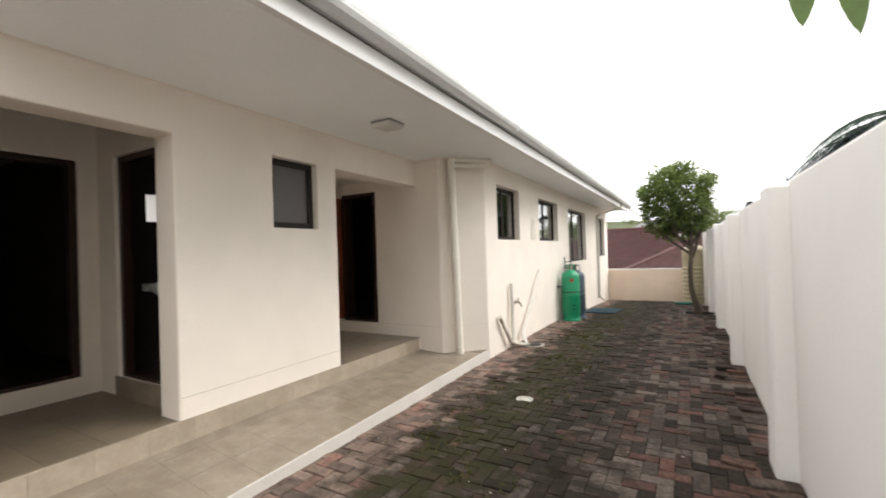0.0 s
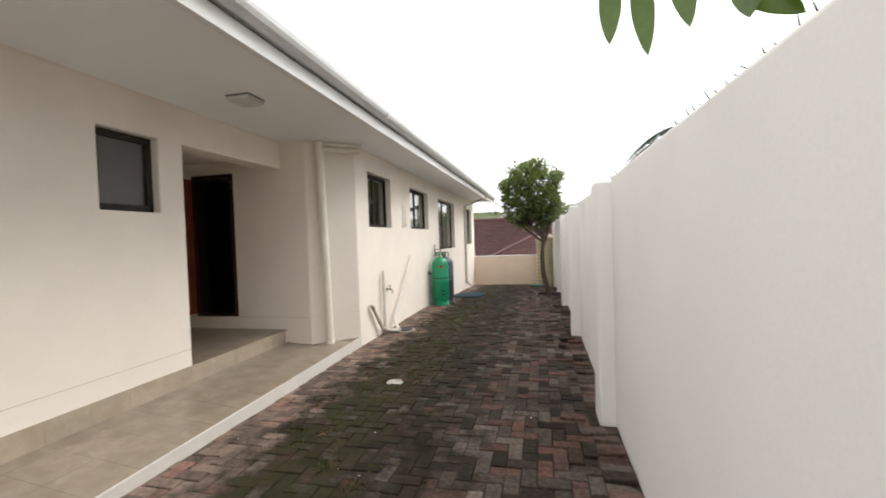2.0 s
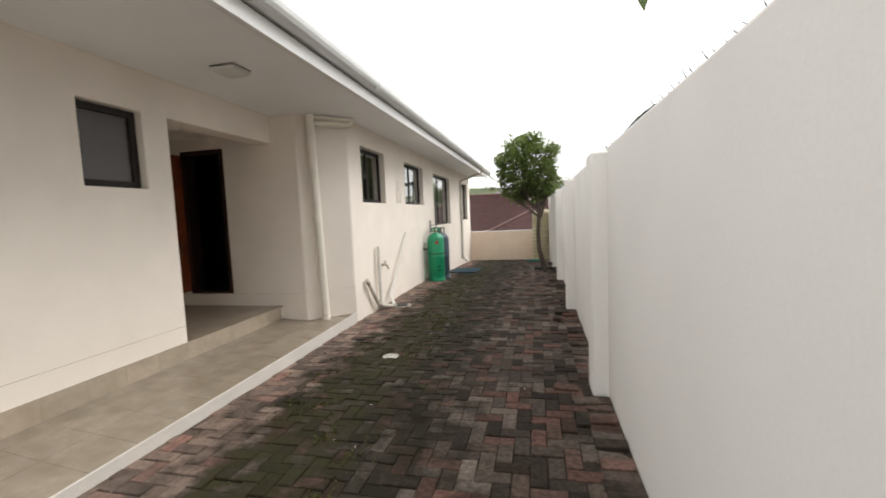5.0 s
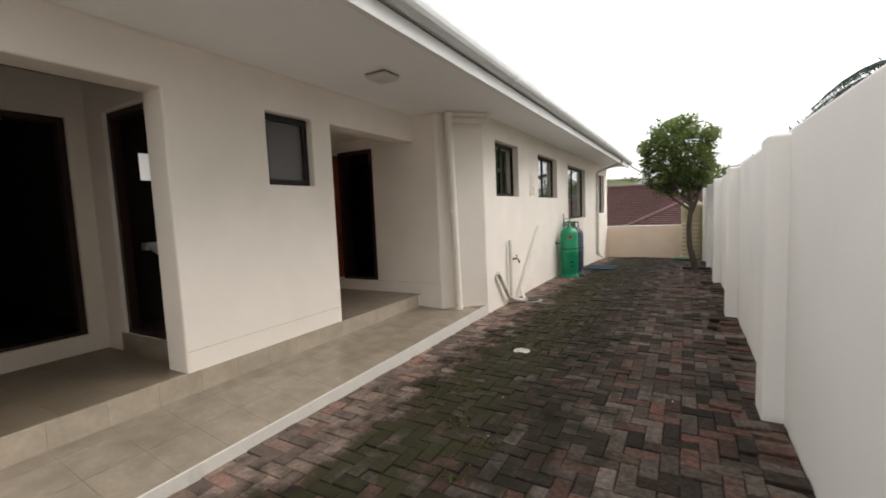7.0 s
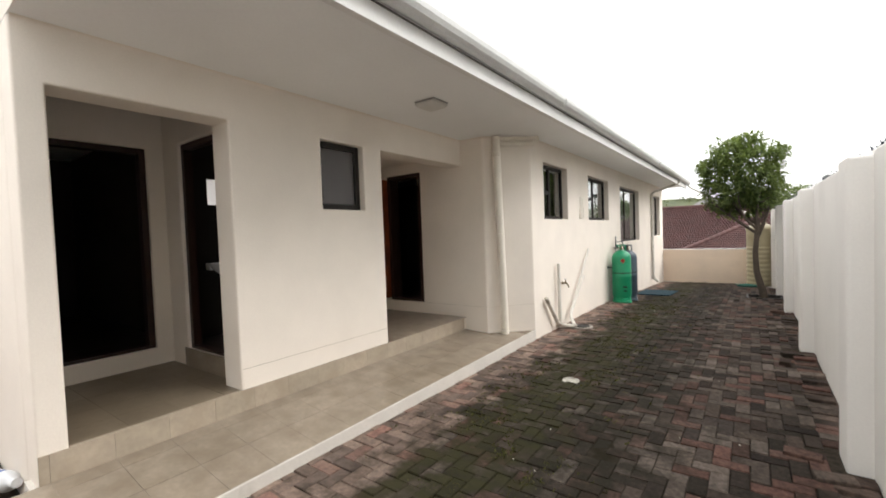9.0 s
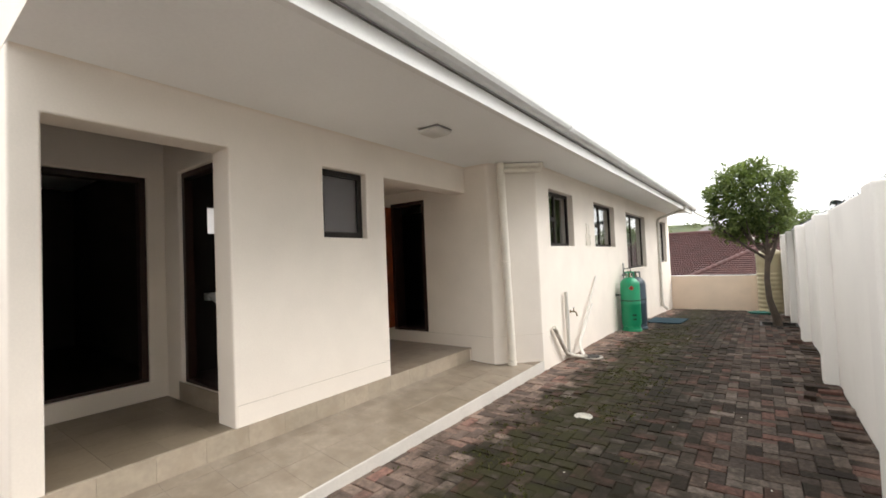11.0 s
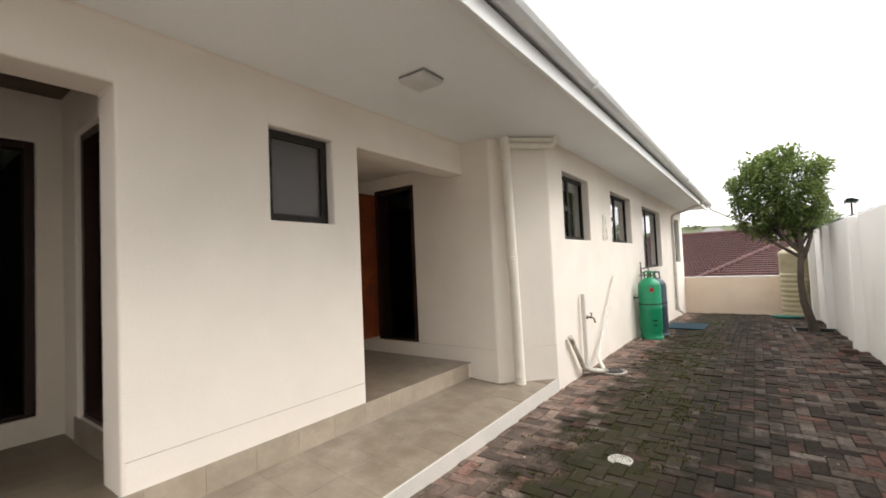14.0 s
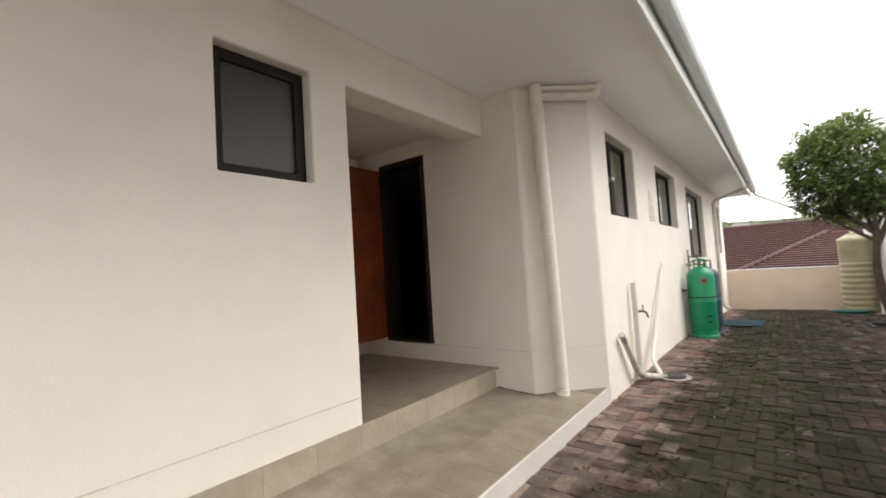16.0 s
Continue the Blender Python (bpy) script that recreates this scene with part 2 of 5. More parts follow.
MIRROR = material("mirror_silver", (0.85, 0.86, 0.86), 0.02, 0.0, 4, 40, 0.0, metal=1.0)
SPIKE = material("galvanised_spike", (0.07, 0.075, 0.10), 0.5, 0.15, 10, 80, 0.1, metal=0.5)
OPAL = material("opal_glass_shade", (0.62, 0.60, 0.56), 0.3, 0.03, 8, 60, 0.03)
DRAIN = material("white_drain_plastic", (0.50, 0.48, 0.42), 0.6, 0.25, 12, 80, 0.1, stain=(0.16, 0.14, 0.10), stain_at=(0.5, 0.7), stain_scale=14)
BLUE = material("blue_plastic_label", (0.05, 0.12, 0.42), 0.4, 0.1, 8, 60, 0.0)
BAG = material("white_plastic", (0.74, 0.75, 0.77), 0.35, 0.05, 8, 60, 0.05)


# ---------------- mesh helpers ----------------
def where_is(ob):
    v = Vector((0, 0, 0))
    while ob is not None:
        v += ob.location
        ob = ob.parent
    return v


def mesh_from(bm, name, mats, smooth=False):
    me = bpy.data.meshes.new(name)
    bm.normal_update()
    bm.to_mesh(me)
    bm.free()
    for m in mats if isinstance(mats, (list, tuple)) else (mats,):
        me.materials.append(m)
    if smooth:
        me.polygons.foreach_set("use_smooth", [True] * len(me.polygons))
        me.set_sharp_from_angle(angle=radians(40))
    return me


def structure(name, bm, mat, label="", category="", smooth=False):
    ob = new(name, mesh_from(bm, name, mat, smooth))
    return tagged(ob, label, category, kind="structure")


def empty(name, at, label, category, group="", kind=""):
    ob = new(name)
    ob.location, ob.empty_display_size = at, 0.1
    return tagged(ob, label, category, group, kind)


def part(name, bm, mat, parent, label="", smooth=False):
    """One mesh under a thing or a part; bm is given in world coordinates."""
    bmesh.ops.translate(bm, vec=-where_is(parent), verts=bm.verts)
    ob = new(name, mesh_from(bm, name, mat, smooth))
    ob.parent = parent
    return tagged(ob, label)


def box(x0, x1, y0, y1, z0, z1, bevel=0.0, bm=None, seg=2):
    bm = bm or bmesh.new()
    r = bmesh.ops.create_cube(bm, size=1.0)
    for v in r["verts"]:
        v.co = ((x0 + x1) / 2 + v.co.x * (x1 - x0), (y0 + y1) / 2 + v.co.y * (y1 - y0), (z0 + z1) / 2 + v.co.z * (z1 - z0))
    if bevel:
        bmesh.ops.bevel(bm, geom=list({e for v in r["verts"] for e in v.link_edges}), offset=bevel, segments=seg, affect="EDGES", profile=0.5)
    return bm


def turned(profile, at=(0, 0, 0), steps=32, bm=None):
    """A solid of revolution about the upright axis; profile: rows of (radius, height)."""
    bm = bm or bmesh.new()
    rings = []
    for r, z in profile:
        if r < 1e-6:
            rings.append([bm.verts.new((at[0], at[1], at[2] + z))])
        else:
            rings.append([bm.verts.new((at[0] + r * math.cos(a), at[1] + r * math.sin(a), at[2] + z)) for a in (k * math.tau / steps for k in range(steps))])
    for a, b in zip(rings, rings[1:]):
        for k in range(steps):
            q = [a[k % len(a)], a[(k + 1) % len(a)], b[(k + 1) % len(b)], b[k % len(b)]]
            q = list(dict.fromkeys(q))
            if len(q) > 2:
                bm.faces.new(q)
    bmesh.ops.recalc_face_normals(bm, faces=bm.faces)
    return bm


def tube(points, radius, steps=12, bm=None, caps=True):
    """A round bar along points; radius: one number, or one a point."""
    bm = bm or bmesh.new()
    pts = [Vector(p) for p in points]
    radii = radius if isinstance(radius, (list, tuple)) else [radius] * len(pts)
    rings, side = [], None
    for k, p in enumerate(pts):
        d = (pts[min(k + 1, len(pts) - 1)] - pts[max(k - 1, 0)]).normalized()
        if side is None:
            side = d.orthogonal().normalized()
        side = (side - d * side.dot(d)).normalized()
        up = d.cross(side)
        rings.append([bm.verts.new(p + radii[k] * (math.cos(a) * side + math.sin(a) * up)) for a in (j * math.tau / steps for j in range(steps))])
    for a, b in zip(rings, rings[1:]):
        for k in range(steps):
            bm.faces.new((a[k], a[(k + 1) % steps], b[(k + 1) % steps], b[k]))
    if caps:
        bm.faces.new(rings[0][::-1])
        bm.faces.new(rings[-1])
    return bm


def bend(points, r=0.06, n=5):
    """Rounds the corners of a run of points."""
    pts = [Vector(p) for p in points]
    out = [pts[0]]
    for a, b, c in zip(pts, pts[1:], pts[2:]):
        u, w = (a - b).normalized(), (c - b).normalized()
        out += [b + u * r * (1 - k / n) ** 2 + w * r * (k / n) ** 2 for k in range(n + 1)]
    return out + [pts[-1]]


def wall_mesh(origin, along, length, thick, z0, z1, holes=(), bevel=0.014):
    """An upright wall from origin along a level direction, thick to the left of that direction; holes: (u0, u1, z0, z1)."""
    o, d = Vector((*origin, 0)), Vector((*along, 0)).normalized()
    side = Vector((-d.y, d.x, 0)) * thick
    us = sorted({0.0, length, *(min(max(u, 0), length) for h in holes for u in h[:2])})
    zs = sorted({z0, z1, *(min(max(z, z0), z1) for h in holes for z in h[2:])})
    bm, cache = bmesh.new(), {}

    def v(i, k, s):
        if (i, k, s) not in cache:
            cache[i, k, s] = bm.verts.new(o + d * us[i] + side * s + Vector((0, 0, zs[k])))
        return cache[i, k, s]

    def solid(i, k):
        if not (0 <= i < len(us) - 1 and 0 <= k < len(zs) - 1):
            return False
        u, z = (us[i] + us[i + 1]) / 2, (zs[k] + zs[k + 1]) / 2
        return not any(h[0] < u < h[1] and h[2] < z < h[3] for h in holes)

    for i in range(len(us) - 1):
        for k in range(len(zs) - 1):
            if solid(i, k):
                bm.faces.new((v(i, k, 0), v(i + 1, k, 0), v(i + 1, k + 1, 0), v(i, k + 1, 0)))
                bm.faces.new((v(i, k, 1), v(i, k + 1, 1), v(i + 1, k + 1, 1), v(i + 1, k, 1)))
                for di, dk, a, b in ((-1, 0, (i, k), (i, k + 1)), (1, 0, (i + 1, k + 1), (i + 1, k)), (0, -1, (i + 1, k), (i, k)), (0, 1, (i, k + 1), (i + 1, k + 1))):
                    if not solid(i + di, k + dk):
                        bm.faces.new((v(*a, 0), v(*b, 0), v(*b, 1), v(*a, 1)))
    bmesh.ops.recalc_face_normals(bm, faces=bm.faces)
    bmesh.ops.dissolve_limit(bm, angle_limit=0.01, verts=bm.verts, edges=bm.edges)
    if bevel:
        sharp = [e for e in bm.edges if len(e.link_faces) == 2 and e.calc_face_angle(0) > 1.0]
        bmesh.ops.bevel(bm, geom=sharp, offset=bevel, segments=3, affect="EDGES", profile=0.5)
    return bm


def slope(y):
    """The height of the paving, which falls away past the gas cylinders."""
    return 0.0 if y < 10.0 else -0.049 * (min(y, 19.0) - 10.0)


# ---------------- plan ----------------
WX, WW, BX = -4.49, -3.66, -0.53          # near wall, window wall, boundary wall
Y0, YR, YC, YE = 1.77, 6.36, 6.90, 18.0    # house end, return wall, end of splay, far house end
SOF, STEP, SILL = 2.90, 0.36, 0.53         # soffit, porch step, door sills
WEST = -12.4

# ground and paving bed
bm = bmesh.new()
rows_y = [(-900, -0.04), (10, -0.04), (18.2, -0.44), (18.7, -2.4), (30, -4.7), (60, -4.8), (130, -4.8), (3000, -4.8)]
prev = None
for y, z in rows_y:
    line = [bm.verts.new((x, y, z)) for x in (-2500, -40, -0.4, 40, 2500)]
    if prev:
        for a in range(4):
            bm.faces.new((prev[a], prev[a + 1], line[a + 1], line[a]))
    prev = line
structure("ground", bm, SOIL, "dark soil and rough ground under and around the paving", "ground")

# house walls
structure("wall_porch", wall_mesh((WX, Y0), (0, 1), YR - Y0, 0.27, -0.3, SOF,
          [(1.915 - Y0, 3.0 - Y0, STEP - 0.012, 2.545), (3.90 - Y0, 4.455 - Y0, 1.86, 2.54), (4.73 - Y0, YR - Y0 + 1, STEP - 0.012, 2.54)]),
          CREAM, "cream plastered porch wall with a small window and two recesses", "wall")
structure("wall_return", wall_mesh((-7.0, YR), (1, 0), 2.87, 0.22, -0.3, SOF, [(1.05, 1.74, SILL, 2.54)]), CREAM,
          "cream plastered wall with a doorway beside the porch", "wall")
structure("wall_splay", wall_mesh((-4.13, YR), (WW + 4.13, YC - YR), math.hypot(WW + 4.13, YC - YR), 0.2, -0.3, SOF), CREAM,
          "cream plastered splayed corner of the house", "wall")
WINDOWS = ((7.37, 8.40, 1.75, 2.605), (9.55, 10.98, 1.75, 2.60), (12.0, 14.1, 1.22, 2.57), (16.1, 17.4, 1.27, 2.57))
structure("wall_windows", wall_mesh((WW, YC), (0, 1), YE - YC, 0.22, -0.8, SOF, [(a - YC, b - YC, c, e) for a, b, c, e in WINDOWS]), CREAM,
          "long cream plastered house wall with four windows", "wall")
structure("wall_gable", wall_mesh((WEST, Y0), (1, 0), WX - 0.272 - WEST, 0.12, -0.3, SOF), CREAM, "cream plastered end wall of the house", "wall")
structure("wall_far_end", wall_mesh((WEST, YE - 0.2), (1, 0), WW - 0.22 - WEST - 0.002, 0.2, -0.8, SOF), CREAM, "cream plastered far end wall of the house", "wall")
structure("wall_west", box(WEST, WEST + 0.2, Y0 + 0.13, YE - 0.21, -0.5, SOF), CREAM, "cream plastered back wall of the house", "wall")

# the recess by the house end: side, back wall with a doorway, wall to the washroom
structure("wall_recess_back", wall_mesh((-6.0, 1.9), (0, 1), 1.32, 0.2, 0.0, SOF, [(0.12, 1.05, SILL, 2.53)]), CREAM, "cream wall with a wide dark doorway in the recess", "wall")
structure("wall_recess_side", wall_mesh((-6.0, 3.10), (1, 0), 1.24, 0.12, 0.0, SOF, [(0.34, 1.09, SILL, 2.545)]), CREAM, "cream wall with a doorway to the washroom", "wall")
structure("wall_washroom_back", box(-6.2, -6.0, 3.224, 4.62, 0.0, SOF), INSIDE_SHADED, "washroom wall behind the basin, its shade put in the colour", "wall")
structure("wall_washroom_side", box(-6.3, -4.765, 4.624, 4.73, 0.0, SOF), CREAM, "cream wall between washroom and doorway recess", "wall")
structure("wall_entry_back", box(-6.5, -6.304, 4.60, YR - 0.004, 0.0, SOF), CREAM, "cream back wall of the doorway recess", "wall")
structure("ceiling_entry", box(-6.3, -4.764, 4.734, YR - 0.004, 2.70, 2.74), CREAM, "cream ceiling of the doorway recess", "ceiling")
# Added dark ceiling, there to deepen the shade on the recess walls.
structure("ceiling_recess", box(-5.996, -4.764, 1.895, 3.096, 2.884, 2.899), RECESS_DARK, "dark ceiling added over the recess to soak up bounced light", "ceiling")
structure("ceiling_washroom", box(-5.996, -4.764, 3.224, 4.62, 2.72, 2.76), INSIDE_SHADED, "washroom ceiling with its shade put in the colour", "ceiling")
structure("wall_passage", wall_mesh((-9.6, 3.2), (1, 0), 3.4, 0.1, 0.0, SOF, bevel=0), INSIDE_SHADED, "passage wall with its shade put in the colour", "wall")
structure("wall_passage_end", box(-9.7, -9.6, 1.9, 3.4, 0.0, SOF), INSIDE_SHADED, "passage end wall with its shade put in the colour", "wall")
# An added partition stops daylight from the windows reaching the open doorway.
structure("wall_partition", box(-4.95, -4.85, YR + 0.224, YE - 0.21, 0.0, SOF), INSIDE_SHADED, "shade-coloured partition added to keep window light from the doorway", "wall")
structure("wall_partition_cross", box(-9.6, -4.954, 10.0, 10.1, 0.0, SOF), INSIDE_SHADED, "inner cross wall with its shade put in the colour", "wall")
structure("wall_partition_west", box(-9.7, -9.6, YR - 0.2, 9.99, 0.0, SOF), INSIDE_SHADED, "inner wall with its shade put in the colour", "wall")
structure("floor_inside", box(WEST + 0.21, -6.51, Y0 + 0.13, YE - 0.21, 0.30, 0.345), INSIDE_FLOOR_SHADED, "indoor floor with its shade put in the colour", "floor")
structure("floor_rooms", box(-6.505, -3.89, 7.2, YE - 0.21, 0.30, SILL - 0.002), INSIDE_FLOOR_SHADED, "floor of the rooms behind the windows, shade put in the colour", "floor")
structure("floor_entry", box(-6.505, -4.2, YR + 0.224, 7.196, 0.30, SILL - 0.002), INSIDE_FLOOR_SHADED, "floor behind the open door, shade put in the colour", "floor")
structure("floor_washroom", box(-5.996, -4.766, 3.224, 4.62, 0.35, SILL - 0.002), INSIDE_FLOOR_SHADED, "washroom floor with its shade put in the colour", "floor")
structure("floor_passage", box(-9.6, -6.204, 1.92, 3.19, 0.35, SILL - 0.002), INSIDE_FLOOR_SHADED, "passage floor with its shade put in the colour", "floor")

# soffit and inner ceiling, one board over the whole house
structure("ceiling", box(WEST - 0.7, -2.957, Y0 + 0.001, YE - 0.001, SOF + 0.001, SOF + 0.03), SOFFIT, "pale grey-white soffit board under the eaves", "ceiling")

# roof with its eave boxes
bm = bmesh.new()
ridge, pitch = -8.0, math.tan(radians(19))
for x0, x1 in ((-2.86, ridge), (ridge, -13.2)):
    z0, z1 = (2.975, 2.975 + 5.14 * pitch) if x0 > -5 else (2.975 + 5.14 * pitch, 2.975)
    for dz in (0.0, 0.06):
        bm.faces.new([bm.verts.new(p) for p in ((x0, Y0 - 0.02, z0 + dz), (x1, Y0 - 0.02, z1 + dz), (x1, YE + 0.02, z1 + dz), (x0, YE + 0.02, z0 + dz))])
structure("roof", bm, ROOF_GREY, "low grey roof over the house", "roof")
for nm, y in (("trim_gable_near", Y0), ("trim_gable_far", YE - 0.03)):
    bm = bmesh.new()
    pts = [(-2.952, SOF + 0.002), (-2.952, 2.99), (ridge, 2.96 + 5.14 * pitch), (-13.1, 2.97), (-13.1, SOF + 0.002)]
    f = bm.faces.new([bm.verts.new((x, y, z)) for x, z in pts])
    g = bmesh.ops.extrude_face_region(bm, geom=[f])
    bmesh.ops.translate(bm, vec=(0, 0.03, 0), verts=[v for v in g["geom"] if isinstance(v, bmesh.types.BMVert)])
    bmesh.ops.recalc_face_normals(bm, faces=bm.faces)
    structure(nm, bm, CREAM, "cream gable board closing the end of the eaves", "trim")
structure("trim_fascia", box(-2.955, -2.90, Y0, YE, SOF - 0.072, 3.04, 0.003), FASCIA, "white painted fascia board along the eaves", "trim")

# gutter along the fascia
gut = empty("gutter", (-2.83, Y0, 2.96), "white box gutter along the fascia with a painted shadow line below", "gutter")
bm = bmesh.new()
outline = [(-2.897, 3.05), (-2.897, 2.978), (-2.882, 2.958), (-2.853, 2.948), (-2.818, 2.952), (-2.788, 2.970), (-2.769, 3.000), (-2.762, 3.033), (-2.762, 3.060), (-2.770, 3.060), (-2.772, 3.035)]
rings = [[bm.verts.new((x, y, z)) for x, z in outline] for y in (Y0 - 0.03, 5.0, 8.0, 11.0, 14.0, YE + 0.03)]
for a, b in zip(rings, rings[1:]):
    for k in range(len(outline) - 1):
        bm.faces.new((a[k], a[k + 1], b[k + 1], b[k]))
for r in (rings[0], rings[-1]):
    bm.faces.new(r)
bmesh.ops.recalc_face_normals(bm, faces=bm.faces)
part("channel", bm, GUTTER, gut)
# the shadow in the gap under the gutter, drawn as a dark strip
part("grime", box(-2.899, -2.888, Y0, YE, 2.944, 2.951), GRIME_SHADOW, gut, "thin dark strip standing for the shadow line under the gutter")
for y in (5.9, 11.9):
    part("joint", box(-2.89, -2.7595, y, y + 0.012, 2.946, 3.0615, 0.003), GUTTER, gut)

# porch slab with its painted kerb and tiles, tilted to the yard and rising a little along the house
def kerb_top(y):
    return 0.108 + (y - 4.2) * 0.0143


def sloped_slab(y0, y1, section):
    """A slab from y0 to y1; section(y) gives its outline as (x, z)."""
    bm = bmesh.new()
    a, b = ([bm.verts.new((x, y, z)) for x, z in section(y)] for y in (y0, y1))
    for k in range(len(a)):
        bm.faces.new((a[k], a[(k + 1) % len(a)], b[(k + 1) % len(a)], b[k]))
    bm.faces.new(a[::-1]), bm.faces.new(b)
    bmesh.ops.recalc_face_normals(bm, faces=bm.faces)
    return bm


slab = structure("porch_slab", sloped_slab(Y0 - 0.03, YC + 0.02, lambda y: [(WX - 0.2, -0.2), (WW, -0.2), (WW, kerb_top(y) - 0.004), (WW - 0.004, kerb_top(y) - 0.001), (WW - 0.012, kerb_top(y) - 0.001),
                 (WW - 0.02, kerb_top(y) - 0.014), (WX - 0.2, 0.17)]), KERB, "low porch slab with a cream painted kerb", "porch")


def tile_mesh(name, w, d, h=0.01, mat=None):
    bm = box(0.0008, w - 0.0008, 0.0008, d - 0.0008, -h, 0)
    top = [e for e in bm.edges if all(v.co.z > -1e-6 for v in e.verts)]
    bmesh.ops.bevel(bm, geom=top, offset=0.0004, segments=1, affect="EDGES")
    return mesh_from(bm, name, mat or TILE)


def lay(me, parent, at, rot=(0, 0, 0)):
    ob = new("tile", me)
    ob.parent, ob.location, ob.rotation_euler = parent, Vector(at) - where_is(parent), rot
    return ob


structure("porch_grout", sloped_slab(Y0 - 0.02, YC, lambda y: [(WX, 0.09), (WW - 0.02, kerb_top(y) - 0.03), (WW - 0.014, kerb_top(y) - 0.0025), (WX, 0.1875)]), GROUT, "brown grout bed of the porch tiles", "floor")
T = 0.32
full, cut, outer, full_in = tile_mesh("tile_full", T, T), tile_mesh("tile_cut", 0.13, T), tile_mesh("tile_outer", 0.366, T), tile_mesh("tile_inner", T, T, mat=TILE_SHADED)
for j in range(17):
    y = Y0 - 0.27 + j * T
    for x, me in ((WX + 0.007, cut), (WX + 0.137, full), (WX + 0.457, outer)):
        if y > YR - 0.3 and x < -4.3:
            continue
        if y > YR - 0.02 and x < -4.05 + (y - YR):
            continue
        fall = (0.19 - kerb_top(y + T / 2)) / (WW - WX)
        rise = 0.0143 * (x + 0.16 - WX) / (WW - WX)
        lay(me, slab, (x, y, 0.19 - (x - WX) * fall - rise * T / 2), (math.atan(rise), math.atan(fall), 0))
# porch step: riser tiles and floors of the two recesses
step = structure("porch_step", box(-6.3, WX - 0.275, Y0 + 0.135, YR - 0.004, 0.0, STEP - 0.012), GROUT, "raised tiled step of the porch recesses", "step")
riser = tile_mesh("riser_tile", T, 0.178, mat=RISER)
for k in range(15):
    y = 1.50 + k * T
    if y + T > Y0 and y < YR - 0.1:
        w = min(y + T, YR) - max(y, Y0)
        me = riser if w > T - 0.01 else tile_mesh("riser_tile_cut", w, 0.178, mat=RISER)
        lay(me, step, (WX + 0.009, max(y, Y0), 0.182), (radians(90), 0, radians(90)))
# the near recess gets the shade-darkened tile, the doorway recess the plain one
for x0, x1, y0, y1, inner in ((-6.0, WX + 0.004, 1.915, 3.1, TILE_SHADED), (-6.3, WX + 0.004, 4.73, YR, TILE)):
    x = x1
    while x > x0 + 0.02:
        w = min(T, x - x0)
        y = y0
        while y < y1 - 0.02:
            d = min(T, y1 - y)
            lay((full_in if inner is TILE_SHADED else full) if w > T - 0.01 and d > T - 0.01 else tile_mesh("tile_edge", w, d, mat=inner), step, (x - w, y, STEP))
            y += T
        x -= T
structure("trim_step_edge", box(WX - 0.02, WX + 0.011, 1.917, 2.998, STEP - 0.006, STEP + 0.003, 0.002), RISER, "pale edge strip of the porch step", "trim")
structure("door_sill_washroom", box(-5.70, -4.87, 3.086, 3.099, STEP + 0.001, SILL + 0.012, 0.003), TILE, "tiled riser under the washroom door", "trim")
# plinths, a few millimetres proud
for nm, (ax, ay), (bx, by) in (("baseboard_porch", (WX, 3.02), (WX, 4.715)), ("baseboard_return", (-6.28, YR), (-4.13, YR)), ("baseboard_splay", (-4.13, YR), (WW, YC))):
    d = Vector((bx - ax, by - ay))
    nrm = Vector((d.y, -d.x)).normalized() * 0.0025
    base = 0.36 if ax == WX else 0.15
    bm = wall_mesh((ax + nrm.x, ay + nrm.y), d, d.length, 0.012, base, 0.525, bevel=0.001)
    structure(nm, bm, CREAM, "cream plaster plinth with a fine line along its top", "baseboard")
    # no groove is cut: a thin darker strip stands for its shadow
    bm = wall_mesh((ax + 1.6 * nrm.x, ay + 1.6 * nrm.y), d, d.length, 0.012, 0.525, 0.5285, bevel=0)
    structure(nm.replace("baseboard", "trim_plinth_line"), bm, PLINTH_LINE, "thin strip coloured as the groove's shadow above the plinth", "trim")


# small rounded cornice where the walls meet the soffit
for nm, (ax, ay), (bx, by) in (("trim_cornice_porch", (WX, Y0 + 0.01), (WX, YR)), ("trim_cornice_return", (WX, YR), (-4.13, YR)), ("trim_cornice_splay", (-4.13, YR), (WW, YC)), ("trim_cornice_windows", (WW, YC), (WW, YE - 0.01))):
    d = Vector((bx - ax, by - ay, 0)).normalized()
    out_dir, r = Vector((d.y, -d.x, 0)), 0.026
    bm, ends = bmesh.new(), []
    section = [(-0.01, 0.0), (-0.01, -r)] + [(r - r * math.cos(k * math.pi / 8), -r + r * math.sin(k * math.pi / 8)) for k in range(5)]
    for p in (Vector((ax, ay, SOF)), Vector((bx, by, SOF))):
        ends.append([bm.verts.new(p + out_dir * u + Vector((0, 0, w - 0.0005))) for u, w in section])
    for k in range(len(section)):
        j = (k + 1) % len(section)
        bm.faces.new((ends[0][k], ends[0][j], ends[1][j], ends[1][k]))
    bm.faces.new(ends[0]), bm.faces.new(ends[1][::-1])
    bmesh.ops.recalc_face_normals(bm, faces=bm.faces)
    structure(nm, bm, CREAM, "small cream cove between wall and soffit", "trim")


